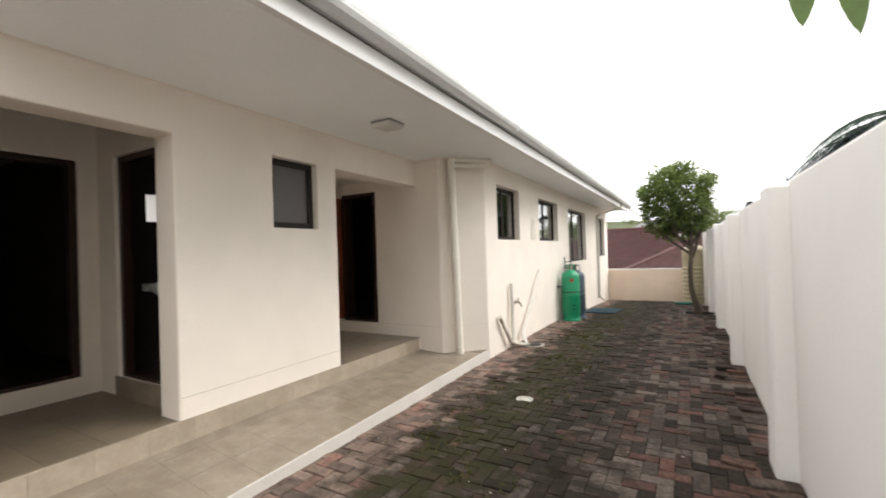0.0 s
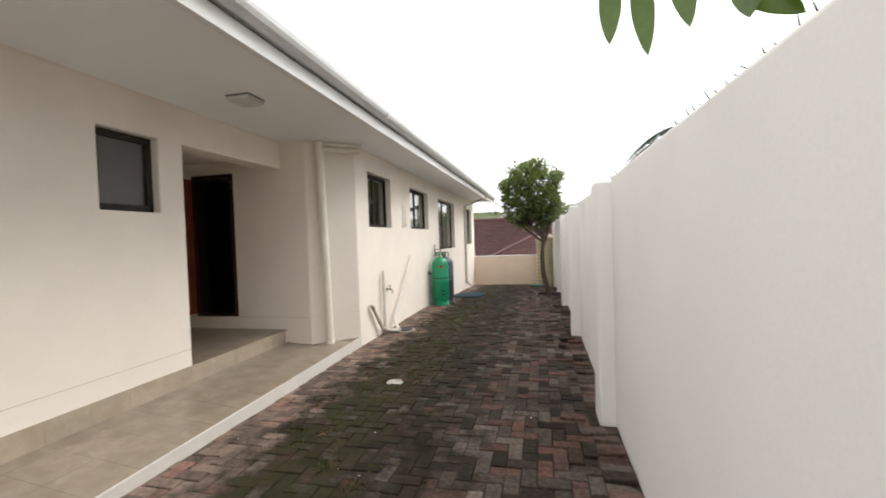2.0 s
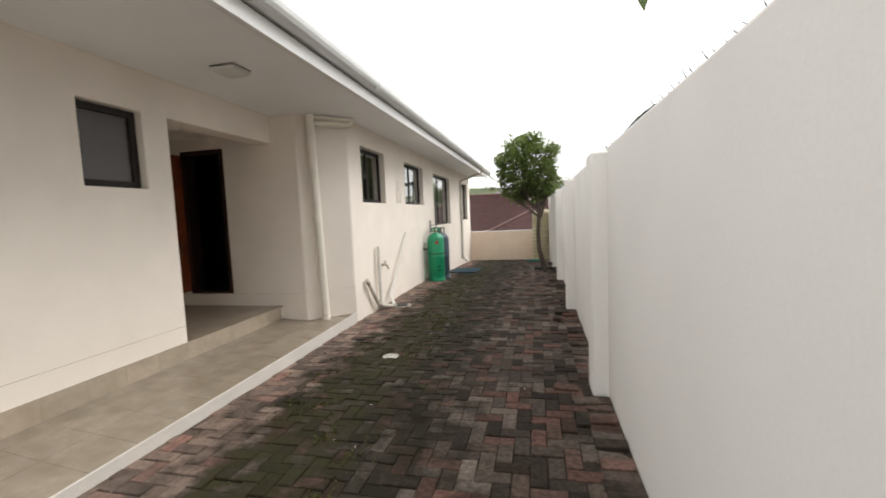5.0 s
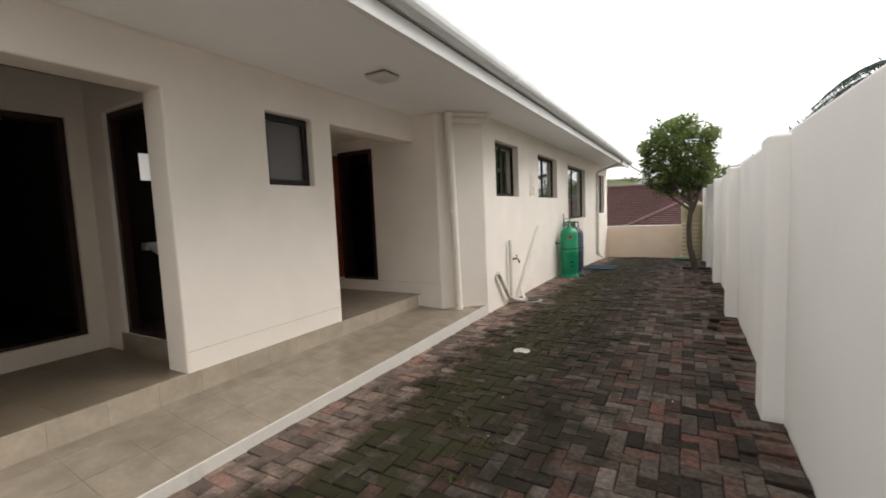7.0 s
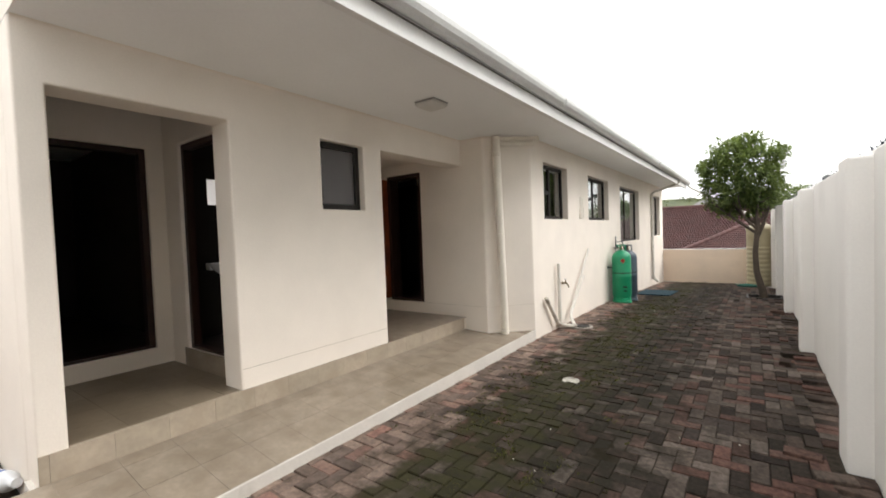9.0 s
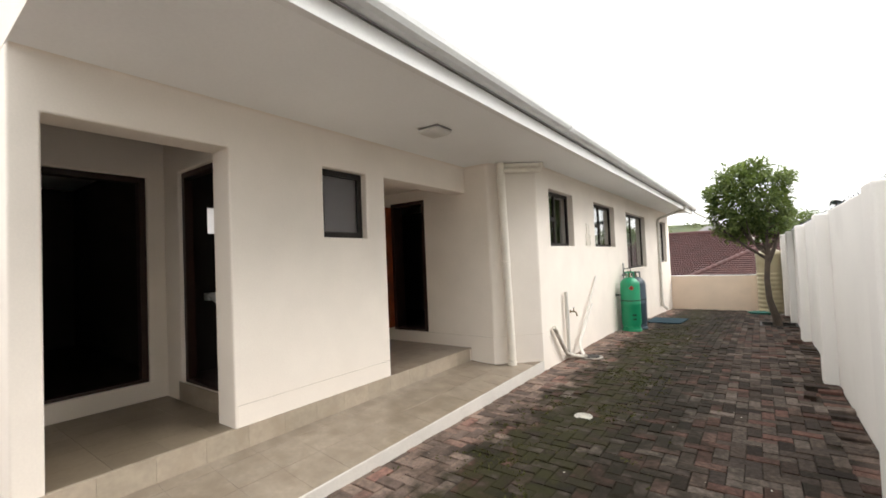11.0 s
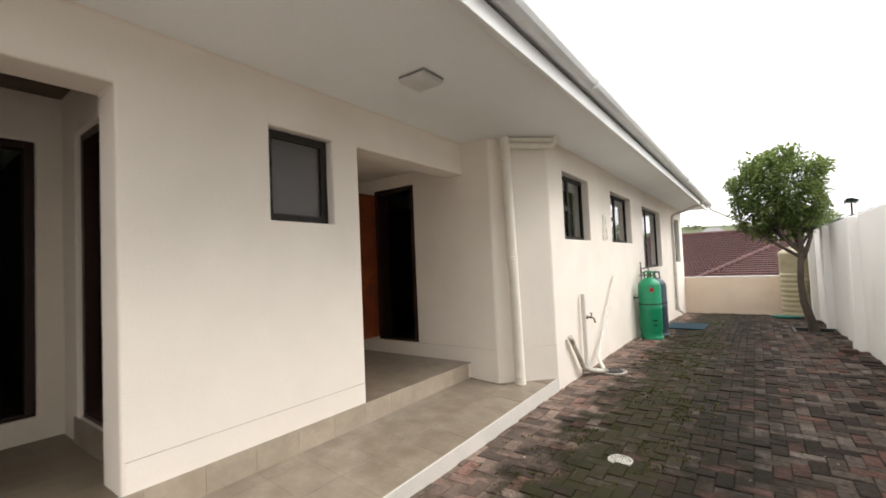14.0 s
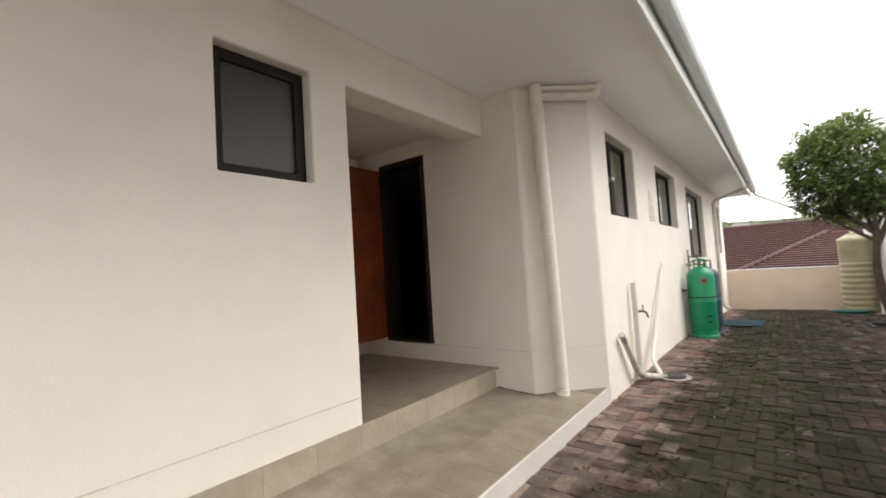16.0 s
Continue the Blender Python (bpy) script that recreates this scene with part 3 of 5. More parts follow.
# ---------------- windows and doors ----------------
def window(name, y0, y1, z0, z1, x, label, mullion=None, transom=None, pane_mat=None):
    """A bronze aluminium window facing +x in the plane x, with its frame, bars and panes."""
    w = empty(name, (x, (y0 + y1) / 2, z0), label, "window", kind="structure")
    f, d = (0.036, 0.045) if pane_mat is None else (0.060, 0.045)
    bm = wall_mesh((x, y0), (0, 1), y1 - y0, d, z0, z1, [(f, y1 - y0 - f, z0 + f, z1 - z0 + z0 - f)], bevel=0.004)
    part("window_frame", bm, BRONZE, w, "dark bronze aluminium frame")
    cells = [(y0 + f, y1 - f, z0 + f, z1 - f)]
    if mullion:
        ym = y0 + mullion * (y1 - y0)
        part("mullion", box(x - d + 0.004, x - 0.004, ym - 0.018, ym + 0.018, z0 + f, z1 - f, 0.004), BRONZE, w)
        cells = [(y0 + f, ym - 0.018, z0 + f, z1 - f), (ym + 0.018, y1 - f, z0 + f, z1 - f)]
        if transom:
            zt = z0 + transom * (z1 - z0)
            part("transom", box(x - d + 0.004, x - 0.004, y0 + f, ym - 0.018, zt - 0.018, zt + 0.018, 0.004), BRONZE, w)
            cells = [(y0 + f, ym - 0.018, z0 + f, zt - 0.018), (y0 + f, ym - 0.018, zt + 0.018, z1 - f), cells[1]]
    for a, b, c, e in cells:
        if pane_mat is None:
            part("sash", wall_mesh((x - 0.008, a + 0.002), (0, 1), b - a - 0.004, 0.03, c + 0.002, e - 0.002, [(0.015, b - a - 0.019, c + 0.017, e - 0.017)], bevel=0.002), BRONZE, w)
            a, b, c, e = a + 0.015, b - 0.015, c + 0.015, e - 0.015
        p = part("pane", box(x - 0.028, x - 0.022, a, b, c, e), pane_mat or GLASS, w)
        p.visible_shadow = pane_mat is not None
    return w


window("window_1", 3.902, 4.453, 1.862, 2.538, WX - 0.075, "small dark bronze window with grey obscure glass", pane_mat=FROSTED)
window("window_2", 7.372, 8.398, 1.752, 2.603, WW - 0.10, "dark bronze casement window beside the splayed corner", 0.45, 0.5)
window("window_3", 9.552, 10.978, 1.752, 2.598, WW - 0.10, "dark bronze casement window with a low opening light", 0.45, 0.5)
window("window_4", 12.002, 14.098, 1.222, 2.568, WW - 0.10, "tall dark bronze window above the gas cylinders", 0.42, 0.45)
window("window_5", 16.102, 17.398, 1.272, 2.568, WW - 0.10, "tall dark bronze window near the far corner", 0.45)


def curtain(y0, y1, z0, z1, label):
    """A hanging curtain behind a window, in soft folds, on a rail."""
    c = empty("curtain", (WW - 0.30, (y0 + y1) / 2, z0), label, "curtain")
    bm, n = bmesh.new(), int((y1 - y0) / 0.02)
    grid = [[bm.verts.new((WW - 0.30 + 0.028 * math.sin(k * 0.95 + 0.4 * math.sin(k * 0.31)), y0 + (y1 - y0) * k / n, z)) for z in (z0, (z0 + z1) / 2, z1)] for k in range(n + 1)]
    for a, b in zip(grid, grid[1:]):
        for k in range(2):
            bm.faces.new((a[k], b[k], b[k + 1], a[k + 1]))
    bmesh.ops.solidify(bm, geom=bm.faces[:], thickness=0.003)
    part("cloth", bm, CLOTH, c, smooth=True)
    part("rail", tube([(WW - 0.30, y0 - 0.05, z1 + 0.012), (WW - 0.30, y1 + 0.05, z1 + 0.012)], 0.011, 10), STEEL, c)
    for y in (y0 - 0.04, y1 + 0.04):
        part("bracket", box(WW - 0.31, WW - 0.225, y - 0.008, y + 0.008, z1 + 0.002, z1 + 0.022), STEEL, c)


curtain(10.25, 11.05, 1.62, 2.68, "pale grey curtain half drawn behind the window")
curtain(12.95, 14.2, 1.05, 2.68, "pale grey curtain half drawn behind the tall window")
curtain(16.0, 17.5, 1.10, 2.68, "pale grey curtain drawn behind the far window")


def door_frame(name, x0, x1, y0, y1, z0, z1, label):
    """A timber frame in an opening: two posts, a head and a sill board, 6 cm of timber."""
    d = empty(name, ((x0 + x1) / 2, (y0 + y1) / 2, z0), label, "door", kind="structure")
    t = 0.055
    if x1 - x0 > y1 - y0:
        part("jamb", box(x0, x0 + t, y0, y1, z0 + 0.03, z1, 0.004), WOOD_FRAME, d)
        part("jamb", box(x1 - t, x1, y0, y1, z0 + 0.03, z1, 0.004), WOOD_FRAME, d)
        part("head", box(x0 + t, x1 - t, y0, y1, z1 - t, z1, 0.004), WOOD_FRAME, d)
        part("sill", box(x0, x1, y0, y1, z0, z0 + 0.03, 0.004), WOOD_FRAME, d)
    else:
        part("jamb", box(x0, x1, y0, y0 + t, z0 + 0.03, z1, 0.004), WOOD_FRAME, d)
        part("jamb", box(x0, x1, y1 - t, y1, z0 + 0.03, z1, 0.004), WOOD_FRAME, d)
        part("head", box(x0, x1, y0 + t, y1 - t, z1 - t, z1, 0.004), WOOD_FRAME, d)
        part("sill", box(x0, x1, y0, y1, z0, z0 + 0.03, 0.004), WOOD_FRAME, d)
    return d


def door_leaf(parent, x, y0, y1, z0, z1):
    """A panelled timber leaf standing in the plane x, with raised panels and lever handles."""
    t = 0.04
    leaf = part("leaf", box(x, x + t, y0, y1, z0, z1, 0.003), WOOD, parent, "orange-brown varnished timber leaf, standing open")
    n, gap = 5, 0.09
    h = (z1 - z0 - gap * (n + 1)) / n
    for k in range(n):
        a = z0 + gap + k * (h + gap)
        bm = box(x + t, x + t + 0.008, y0 + 0.1, y1 - 0.1, a, a + h)
        top = [v for v in bm.verts if v.co.x > x + t + 0.004]
        for v in top:
            v.co.y += 0.02 if v.co.y < (y0 + y1) / 2 else -0.02
            v.co.z += 0.02 if v.co.z < a + h / 2 else -0.02
        part("panel", bm, WOOD, leaf)
    zl = z0 + 1.0
    part("handle", tube(bend([(x + t, y0 + 0.07, zl), (x + t + 0.05, y0 + 0.07, zl), (x + t + 0.05, y0 + 0.18, zl)], 0.02), 0.009, 10), BRASS, leaf, "tarnished brass lever")
    part("keyhole_plate", box(x + t, x + t + 0.004, y0 + 0.05, y0 + 0.09, zl - 0.09, zl + 0.04, 0.0015), BRASS, leaf)
    for a in (z0 + 0.2, z1 - 0.25):
        part("hinge", tube([(x + t + 0.004, y1 - 0.004, a), (x + t + 0.004, y1 - 0.004, a + 0.09)], 0.007, 8), STEEL, leaf)


door_frame("door_1", -6.12, -6.02, 2.022, 2.948, SILL + 0.002, 2.528, "dark timber door frame round an open dark doorway")
door_frame("door_2", -5.658, -4.912, 3.13, 3.21, SILL + 0.002, 2.543, "dark timber frame of the washroom doorway")
d3 = door_frame("door_3", -5.948, -5.262, YR + 0.004, YR + 0.217, SILL + 0.002, 2.538, "open varnished timber door in the porch recess")
door_leaf(d3, -5.99, YR - 0.72, YR + 0.016, SILL + 0.035, 2.49)

# ---------------- boundary wall, end wall ----------------
bwall = empty("boundary_wall", (BX, 5.0, -0.1), "tall off-white plastered boundary wall with piers and spikes", "wall", kind="structure")
bm = box(BX, BX + 0.16, -6.0, 19.5, -1.2, 1.988, 0.02, seg=3)
part("wall_face", bm, WHITE_WALL, bwall)
PIERS = (4.77, 7.80, 10.83, 13.86, 16.68)
for y in PIERS:
    part("pier", box(BX - 0.125, BX + 0.02, y, y + 0.30, -0.8, 1.955, 0.022, seg=3), WHITE_WALL, bwall)
rng = random.Random(4)
for k in range(34):
    y = -1.4 + k * 0.6
    bm = box(BX + 0.045, BX + 0.075, y, y + 0.58, 1.9885, 1.993)
    for j in range(8):
        yy = y + 0.03 + j * 0.074
        for sx in ((-1, 1) if j % 2 else (-1,)):
            tip = Vector((BX + 0.06 + sx * rng.uniform(0.015, 0.045), yy + rng.uniform(-0.03, 0.03), 1.993 + rng.uniform(0.025, 0.06)))
            tube([(BX + 0.06 + sx * 0.006, yy, 1.99), tip], [0.005, 0.0008], 5, bm)
    part("spike_strip", bm, SPIKE, bwall, "grey metal anti-climb spikes")
structure("wall_end", box(WW - 0.02, BX - 0.002, YE + 0.004, YE + 0.16, -1.5, 0.735, 0.012), PEACH, "low peach plastered wall closing the yard", "wall")
structure("trim_end_coping", box(WW - 0.02, BX - 0.002, YE - 0.006, YE + 0.17, 0.736, 0.762, 0.006), WHITE_WALL, "thin white coping on the low end wall", "trim")
# Out of view: this wall is added to hold back sky light from behind.
structure("wall_yard_back", box(-12.0, BX - 0.002, -2.9, -2.7, -0.3, 3.3, 0.01), WHITE_WALL, "unseen tall off-white wall, added to cut light on the near porch", "wall")

# ---------------- porch lamp, pipes, tap ----------------
lamp = empty("ceiling_light", (-3.71, 4.67, SOF), "square bulkhead ceiling light with an opal glass shade, switched off", "ceiling light")
part("base", box(-3.832, -3.588, 4.548, 4.792, SOF - 0.010, SOF, 0.003), STEEL, lamp, "thin grey metal base plate")
bm = bmesh.new()
rings = []
for half, z in ((0.118, SOF - 0.017), (0.118, SOF - 0.035), (0.10, SOF - 0.055), (0.06, SOF - 0.072), (0.02, SOF - 0.078)):
    rings.append([bm.verts.new((-3.71 + a * half, 4.67 + b * half, z)) for a, b in ((-1, -1), (1, -1), (1, 1), (-1, 1))])
for a, b in zip(rings, rings[1:]):
    for k in range(4):
        bm.faces.new((a[k], a[(k + 1) % 4], b[(k + 1) % 4], b[k]))
bm.faces.new(rings[-1])
bmesh.ops.recalc_face_normals(bm, faces=bm.faces)
bmesh.ops.bevel(bm, geom=list(bm.edges), offset=0.004, segments=2, affect="EDGES")
part("shade", bm, OPAL, lamp, "white opal glass shade", True)

dp = empty("downpipe", (-3.90, 6.505, 0.16), "cream painted downpipe on the splayed corner", "downpipe")
px, py = -3.925, 6.485
part("pipe", tube([(px, py, 0.14), (px - 0.035, py - 0.04, 2.89)], 0.054, 20), PVC, dp, smooth=True)
for z in (0.15, 1.5, 2.62):
    part("collar", turned([(0.054, 0), (0.062, 0.003), (0.062, 0.05), (0.054, 0.053)], (px - 0.0127 * z, py - 0.0145 * z, z), 20), PVC, dp, smooth=True)
part("branch", tube(bend([(px - 0.03, py - 0.03, 2.79), (-3.54, 6.84, 2.79), (-3.54, 6.84, 2.89)], 0.06), 0.035, 16), PVC, dp, "short level pipe under the soffit", True)
part("elbow", turned([(0.034, 0), (0.042, 0.003), (0.042, 0.045), (0.034, 0.048)], (-3.54, 6.84, 2.83), 16), PVC, dp, smooth=True)
part("upper_branch", tube([(px - 0.01, py - 0.01, 2.862), (-3.56, 6.82, 2.862)], 0.026, 14), PVC, dp, smooth=True)

dp2 = empty("downpipe", (WW + 0.05, 15.75, -0.2), "white downpipe with a swan neck near the far window", "downpipe")
part("pipe", tube(bend([(-2.84, 15.75, 2.95), (-2.86, 15.75, 2.86), (WW + 0.05, 15.75, 2.62), (WW + 0.05, 15.75, -0.02), (WW + 0.2, 15.75, -0.14)], 0.09), 0.04, 16), PVC_WHITE, dp2, smooth=True)
for z in (0.3, 1.4, 2.4):
    part("clip", turned([(0.041, 0), (0.048, 0.003), (0.048, 0.03), (0.041, 0.033)], (WW + 0.05, 15.75, z), 16), PVC_WHITE, dp2)
part("shoe", turned([(0.046, 0), (0.056, 0.004), (0.056, 0.1), (0.046, 0.104)], (WW + 0.06, 15.75, -0.06), 16), PVC_WHITE, dp2)

wp = empty("waste_pipe", (WW + 0.06, 7.72, 0.0), "white plastic waste pipes rising against the wall from a gully", "waste pipe")
part("upright", tube([(WW + 0.05, 7.76, 0.03), (WW + 0.05, 7.74, 1.035)], 0.027, 14), PVC_WHITE, wp, smooth=True)
part("slanted_pipe", tube(bend([(WW + 0.045, 7.22, 0.565), (WW + 0.07, 7.62, 0.10), (WW + 0.15, 7.80, 0.045), (WW + 0.25, 7.94, 0.02)], 0.07), 0.030, 14), PVC_DIRTY, wp, "stained open-ended pipe", True)
part("socket", turned([(0.036, 0), (0.046, 0.004), (0.046, 0.07), (0.036, 0.075)], (WW + 0.05, 7.76, 0.02), 16), PVC_WHITE, wp)
for k, (y1, z1, r) in enumerate(((9.35, 1.19, 0.016), (9.05, 0.72, 0.014))):
    part("leaning_pipe", tube(bend([(WW + 0.2, 7.96 + 0.05 * k, 0.03), (WW + 0.08, 8.12 + 0.06 * k, 0.15), (WW + 0.03, y1, z1)], 0.09), r, 12), PVC_WHITE, wp, "thin pipe leaning on the wall", True)

tp = empty("garden_tap", (WW, 8.02, 0.70), "small tarnished brass garden tap on the wall", "tap")
part("body", tube(bend([(WW - 0.01, 8.02, 0.70), (WW + 0.09, 8.02, 0.70), (WW + 0.11, 8.02, 0.63)], 0.03), 0.012, 12), BRASS, tp, smooth=True)
part("spindle", tube([(WW + 0.06, 8.02, 0.70), (WW + 0.06, 8.02, 0.755)], 0.008, 10), BRASS, tp)
part("handle", box(WW + 0.052, WW + 0.068, 7.985, 8.055, 0.755, 0.768, 0.004), STEEL, tp)
part("wall_flange", tube([(WW, 8.02, 0.70), (WW + 0.012, 8.02, 0.70)], 0.026, 16), BRASS, tp)

gl = empty("gully", (-3.35, 8.02, 0.0), "round dark gully cover set in a mortar ring", "drain cover")
part("mortar_ring", turned([(0.0, -0.02), (0.165, -0.02), (0.17, 0.010), (0.145, 0.016), (0.125, 0.012), (0.0, 0.012)], (-3.35, 8.02, 0), 32), MORTAR, gl, "pale mortar ring")
part("cover", turned([(0.0, 0.004), (0.118, 0.004), (0.12, 0.020), (0.108, 0.024), (0.104, 0.019), (0.0, 0.019)], (-3.35, 8.02, 0.002), 32), IRON, gl)
for k in range(5):
    part("rib", box(-3.426 + 0.035 * k, -3.414 + 0.035 * k, 7.95, 8.09, 0.0205, 0.026, 0.002), IRON, gl)

dr = empty("floor_drain", (-2.66, 5.515, 0.0), "small round off-white drain grate in the paving", "drain")
part("rim", turned([(0.088, -0.02), (0.088, 0.003), (0.083, 0.006), (0.072, 0.006), (0.07, 0.002), (0.07, -0.02)], (-2.66, 5.515, 0.0), 32), DRAIN, dr)
part("sump", turned([(0.0, -0.018), (0.07, -0.018)], (-2.66, 5.515, 0.0), 24), GRIME_SHADOW, dr)
for k in range(7):
    u = -0.054 + 0.018 * k
    c = math.sqrt(0.07 ** 2 - u * u)
    part("bar", box(-2.66 + u - 0.006, -2.66 + u + 0.006, 5.515 - c, 5.515 + c, -0.006, 0.004, 0.002), DRAIN, dr)

vt = empty("wall_vent", (WW, 9.08, 1.75), "off-white moulded meter box and vents on the wall", "wall vent")
part("upper_box", wall_mesh((WW + 0.012, 9.02), (0, 1), 0.17, 0.014, 1.98, 2.17, [(0.03, 0.14, 2.01, 2.14)], bevel=0.003), PVC, vt)
part("backing", box(WW, WW + 0.003, 9.03, 9.18, 1.99, 2.16), PVC, vt)
for z in (1.88, 1.77):
    fr = part("vent", wall_mesh((WW + 0.014, 8.98), (0, 1), 0.24, 0.014, z, z + 0.085, [(0.015, 0.225, z + 0.012, z + 0.073)], bevel=0.002), PVC, vt)
    for j in range(3):
        part("slat", box(WW + 0.001, WW + 0.011, 8.995, 9.205, z + 0.016 + 0.02 * j, z + 0.026 + 0.02 * j), PVC, fr)


# ---------------- gas cylinders ----------------
def gas_cylinder(x, y, z, paint, label, marked):
    c = empty("gas_cylinder", (x, y, z), label, "gas cylinder", group="gas cylinders by the wall")
    c.scale = (1.0, 1.0, 1.06)
    r = 0.195
    part("body", turned([(0.0, 0.07), (0.11, 0.07), (r - 0.03, 0.09), (r, 0.15), (r, 0.52), (r + 0.004, 0.53), (r + 0.004, 0.55), (r, 0.56), (r, 0.90), (r - 0.006, 0.945),
                         (r - 0.025, 0.985), (r - 0.055, 1.02), (r - 0.10, 1.05), (0.05, 1.068), (0.0, 1.072)], (x, y, z), 40), paint, c, smooth=True)
    part("foot_ring", turned([(r - 0.018, 0.0), (r + 0.002, 0.0), (r + 0.002, 0.04), (r - 0.012, 0.05), (r - 0.012, 0.10), (r - 0.024, 0.10), (r - 0.024, 0.0)], (x, y, z), 40), paint, c, smooth=True)
    guard = part("guard_ring", tube([(x + 0.085 * math.cos(a), y + 0.085 * math.sin(a), z + 1.17) for a in (k * math.tau / 24 for k in range(25))], 0.011, 8), paint, c, "round guard handle over the valve", True)
    for a in (0.5, 2.6, 4.7):
        part("guard_post", tube([(x + 0.09 * math.cos(a), y + 0.09 * math.sin(a), z + 1.035), (x + 0.085 * math.cos(a), y + 0.085 * math.sin(a), z + 1.17)], 0.012, 8), paint, guard)
    part("strap", turned([(r + 0.0045, 0.60), (r + 0.007, 0.602), (r + 0.007, 0.618), (r + 0.0045, 0.62)], (x, y, z), 40), BLACK, c, "thin dark strap")
    valve = part("valve", turned([(0.0, 0.0), (0.03, 0.0), (0.03, 0.04), (0.02, 0.05), (0.02, 0.10), (0.03, 0.105), (0.03, 0.13), (0.0, 0.13)], (x, y, z + 1.06), 16), BRASS, c)
    part("outlet", tube([(x, y, z + 1.11), (x - 0.07, y + 0.03, z + 1.11)], 0.013, 10), BRASS, valve)
    if marked:
        a0 = math.atan2(-0.75, 0.6)
        for name, mat, size, h, turn in (("warning_diamond", RED, 0.05, 0.86, -0.30), ("flame_mark", BLACK, 0.018, 0.86, -0.30), ("stencil", BLACK, 0.03, 0.33, -0.12), ("stencil", BLACK, 0.026, 0.25, -0.12)):
            bm = bmesh.new()
            rr = r + (0.003 if mat is RED else 0.0045)
            pts = ((0, -size), (size, 0), (0, size), (-size, 0)) if name != "stencil" else ((-size * 1.3, -size * 0.5), (size * 1.3, -size * 0.5), (size * 1.3, size * 0.5), (-size * 1.3, size * 0.5))
            vs = []
            for q in (rr, rr - 0.0025):
                vs.append([bm.verts.new((x + q * math.cos(a0 + turn + u / r), y + q * math.sin(a0 + turn + u / r), z + h + w)) for u, w in pts])
            bm.faces.new(vs[0]), bm.faces.new(vs[1][::-1])
            for k in range(4):
                bm.faces.new((vs[0][k], vs[1][k], vs[1][(k + 1) % 4], vs[0][(k + 1) % 4]))
            bmesh.ops.recalc_face_normals(bm, faces=bm.faces)
            part(name, bm, mat, c)
    return c


gas_cylinder(-3.41, 10.93, slope(10.93) + 0.004, GREEN, "tall green gas cylinder with a red warning diamond", True)
gas_cylinder(-3.39, 11.42, slope(11.42) + 0.004, SLATE, "tall dark blue-grey gas cylinder behind the green one", False)
rg = empty("gas_regulator", (WW, 11.35, 1.2), "gas regulator on the wall with hoses to the cylinders", "gas regulator")
part("pipe", tube(bend([(WW + 0.05, 11.3, 1.36), (WW + 0.05, 11.3, 1.1), (WW + 0.05, 11.28, 0.72), (WW - 0.01, 11.28, 0.72)], 0.03), 0.014, 10), STEEL, rg, smooth=True)
part("end_cap", turned([(0.0, 0.0), (0.019, 0.0), (0.019, 0.025), (0.0, 0.03)], (WW + 0.05, 11.3, 1.35), 12), STEEL, rg)
part("regulator_body", turned([(0.0, 0), (0.04, 0.0), (0.05, 0.012), (0.05, 0.03), (0.03, 0.045), (0.0, 0.05)], (WW + 0.06, 11.3, 1.10), 20), STEEL, rg)
for cy, z, top in ((10.96, 1.145, 1.175), (11.45, slope(11.45) + 1.17, 1.26)):
    part("hose", tube(bend([(WW + 0.06, 11.3, 1.12), (WW + 0.07, 11.2, top), (-3.50, cy, top), (-3.48, cy, z - 0.01)], 0.05), 0.009, 8), BLACK, rg, "dark rubber gas hose", True)
wb = empty("wall_bracket", (WW, 10.78, 0.72), "short dark steel bracket fixed to the wall", "bracket")
part("arm", box(WW - 0.005, WW + 0.09, 10.77, 10.80, 0.71, 0.735, 0.003), BLACK, wb)
part("plate", box(WW, WW + 0.006, 10.75, 10.82, 0.68, 0.765, 0.002), STEEL, wb)

# teal mat by the far window, lying on the paving
mat_thing = empty("plastic_mat", (-3.05, 13.4, slope(13.4)), "flat teal plastic grid mat lying on the paving", "mat")
bm = bmesh.new()
mz = lambda y: slope(y) + 0.018
for k in range(11):
    x = -3.52 + k * 0.072
    y0, y1 = 12.7, 14.1
    vs = [bm.verts.new(p) for p in ((x, y0, mz(y0)), (x + 0.064, y0, mz(y0)), (x + 0.064, y1, mz(y1)), (x, y1, mz(y1)))]
    f = bm.faces.new(vs)
    g = bmesh.ops.extrude_face_region(bm, geom=[f])
    bmesh.ops.translate(bm, vec=(0, 0, 0.012), verts=[v for v in g["geom"] if isinstance(v, bmesh.types.BMVert)])
bmesh.ops.recalc_face_normals(bm, faces=bm.faces)
part("strips", bm, TEAL, mat_thing)
for k in range(5):
    y = 12.74 + k * 0.325
    part("cross_bar", box(-3.52, -2.735, y, y + 0.04, mz(y) - 0.012, mz(y) + 0.004), TEAL, mat_thing)

# plastic litter at the house end
bt = empty("plastic_bottle", (-5.08, 1.695, 0.03), "white plastic bottle with a blue label lying by the wall", "bottle")
bm = turned([(0.0, -0.16), (0.055, -0.155), (0.065, -0.14), (0.066, -0.05), (0.06, -0.045), (0.06, 0.03), (0.066, 0.035), (0.062, 0.09), (0.025, 0.14), (0.022, 0.17), (0.0, 0.172)], (0, 0, 0), 24)
bmesh.ops.transform(bm, matrix=pose(-5.08, 1.695, 0.075, 0, 82, 12), verts=bm.verts)
part("body", bm, BAG, bt, smooth=True)
bm = turned([(0.0615, -0.042), (0.063, -0.04), (0.063, 0.026), (0.0615, 0.028)], (0, 0, 0), 24)
bmesh.ops.transform(bm, matrix=pose(-5.08, 1.695, 0.075, 0, 82, 12), verts=bm.verts)
part("label_band", bm, BLUE, bt, "blue label")
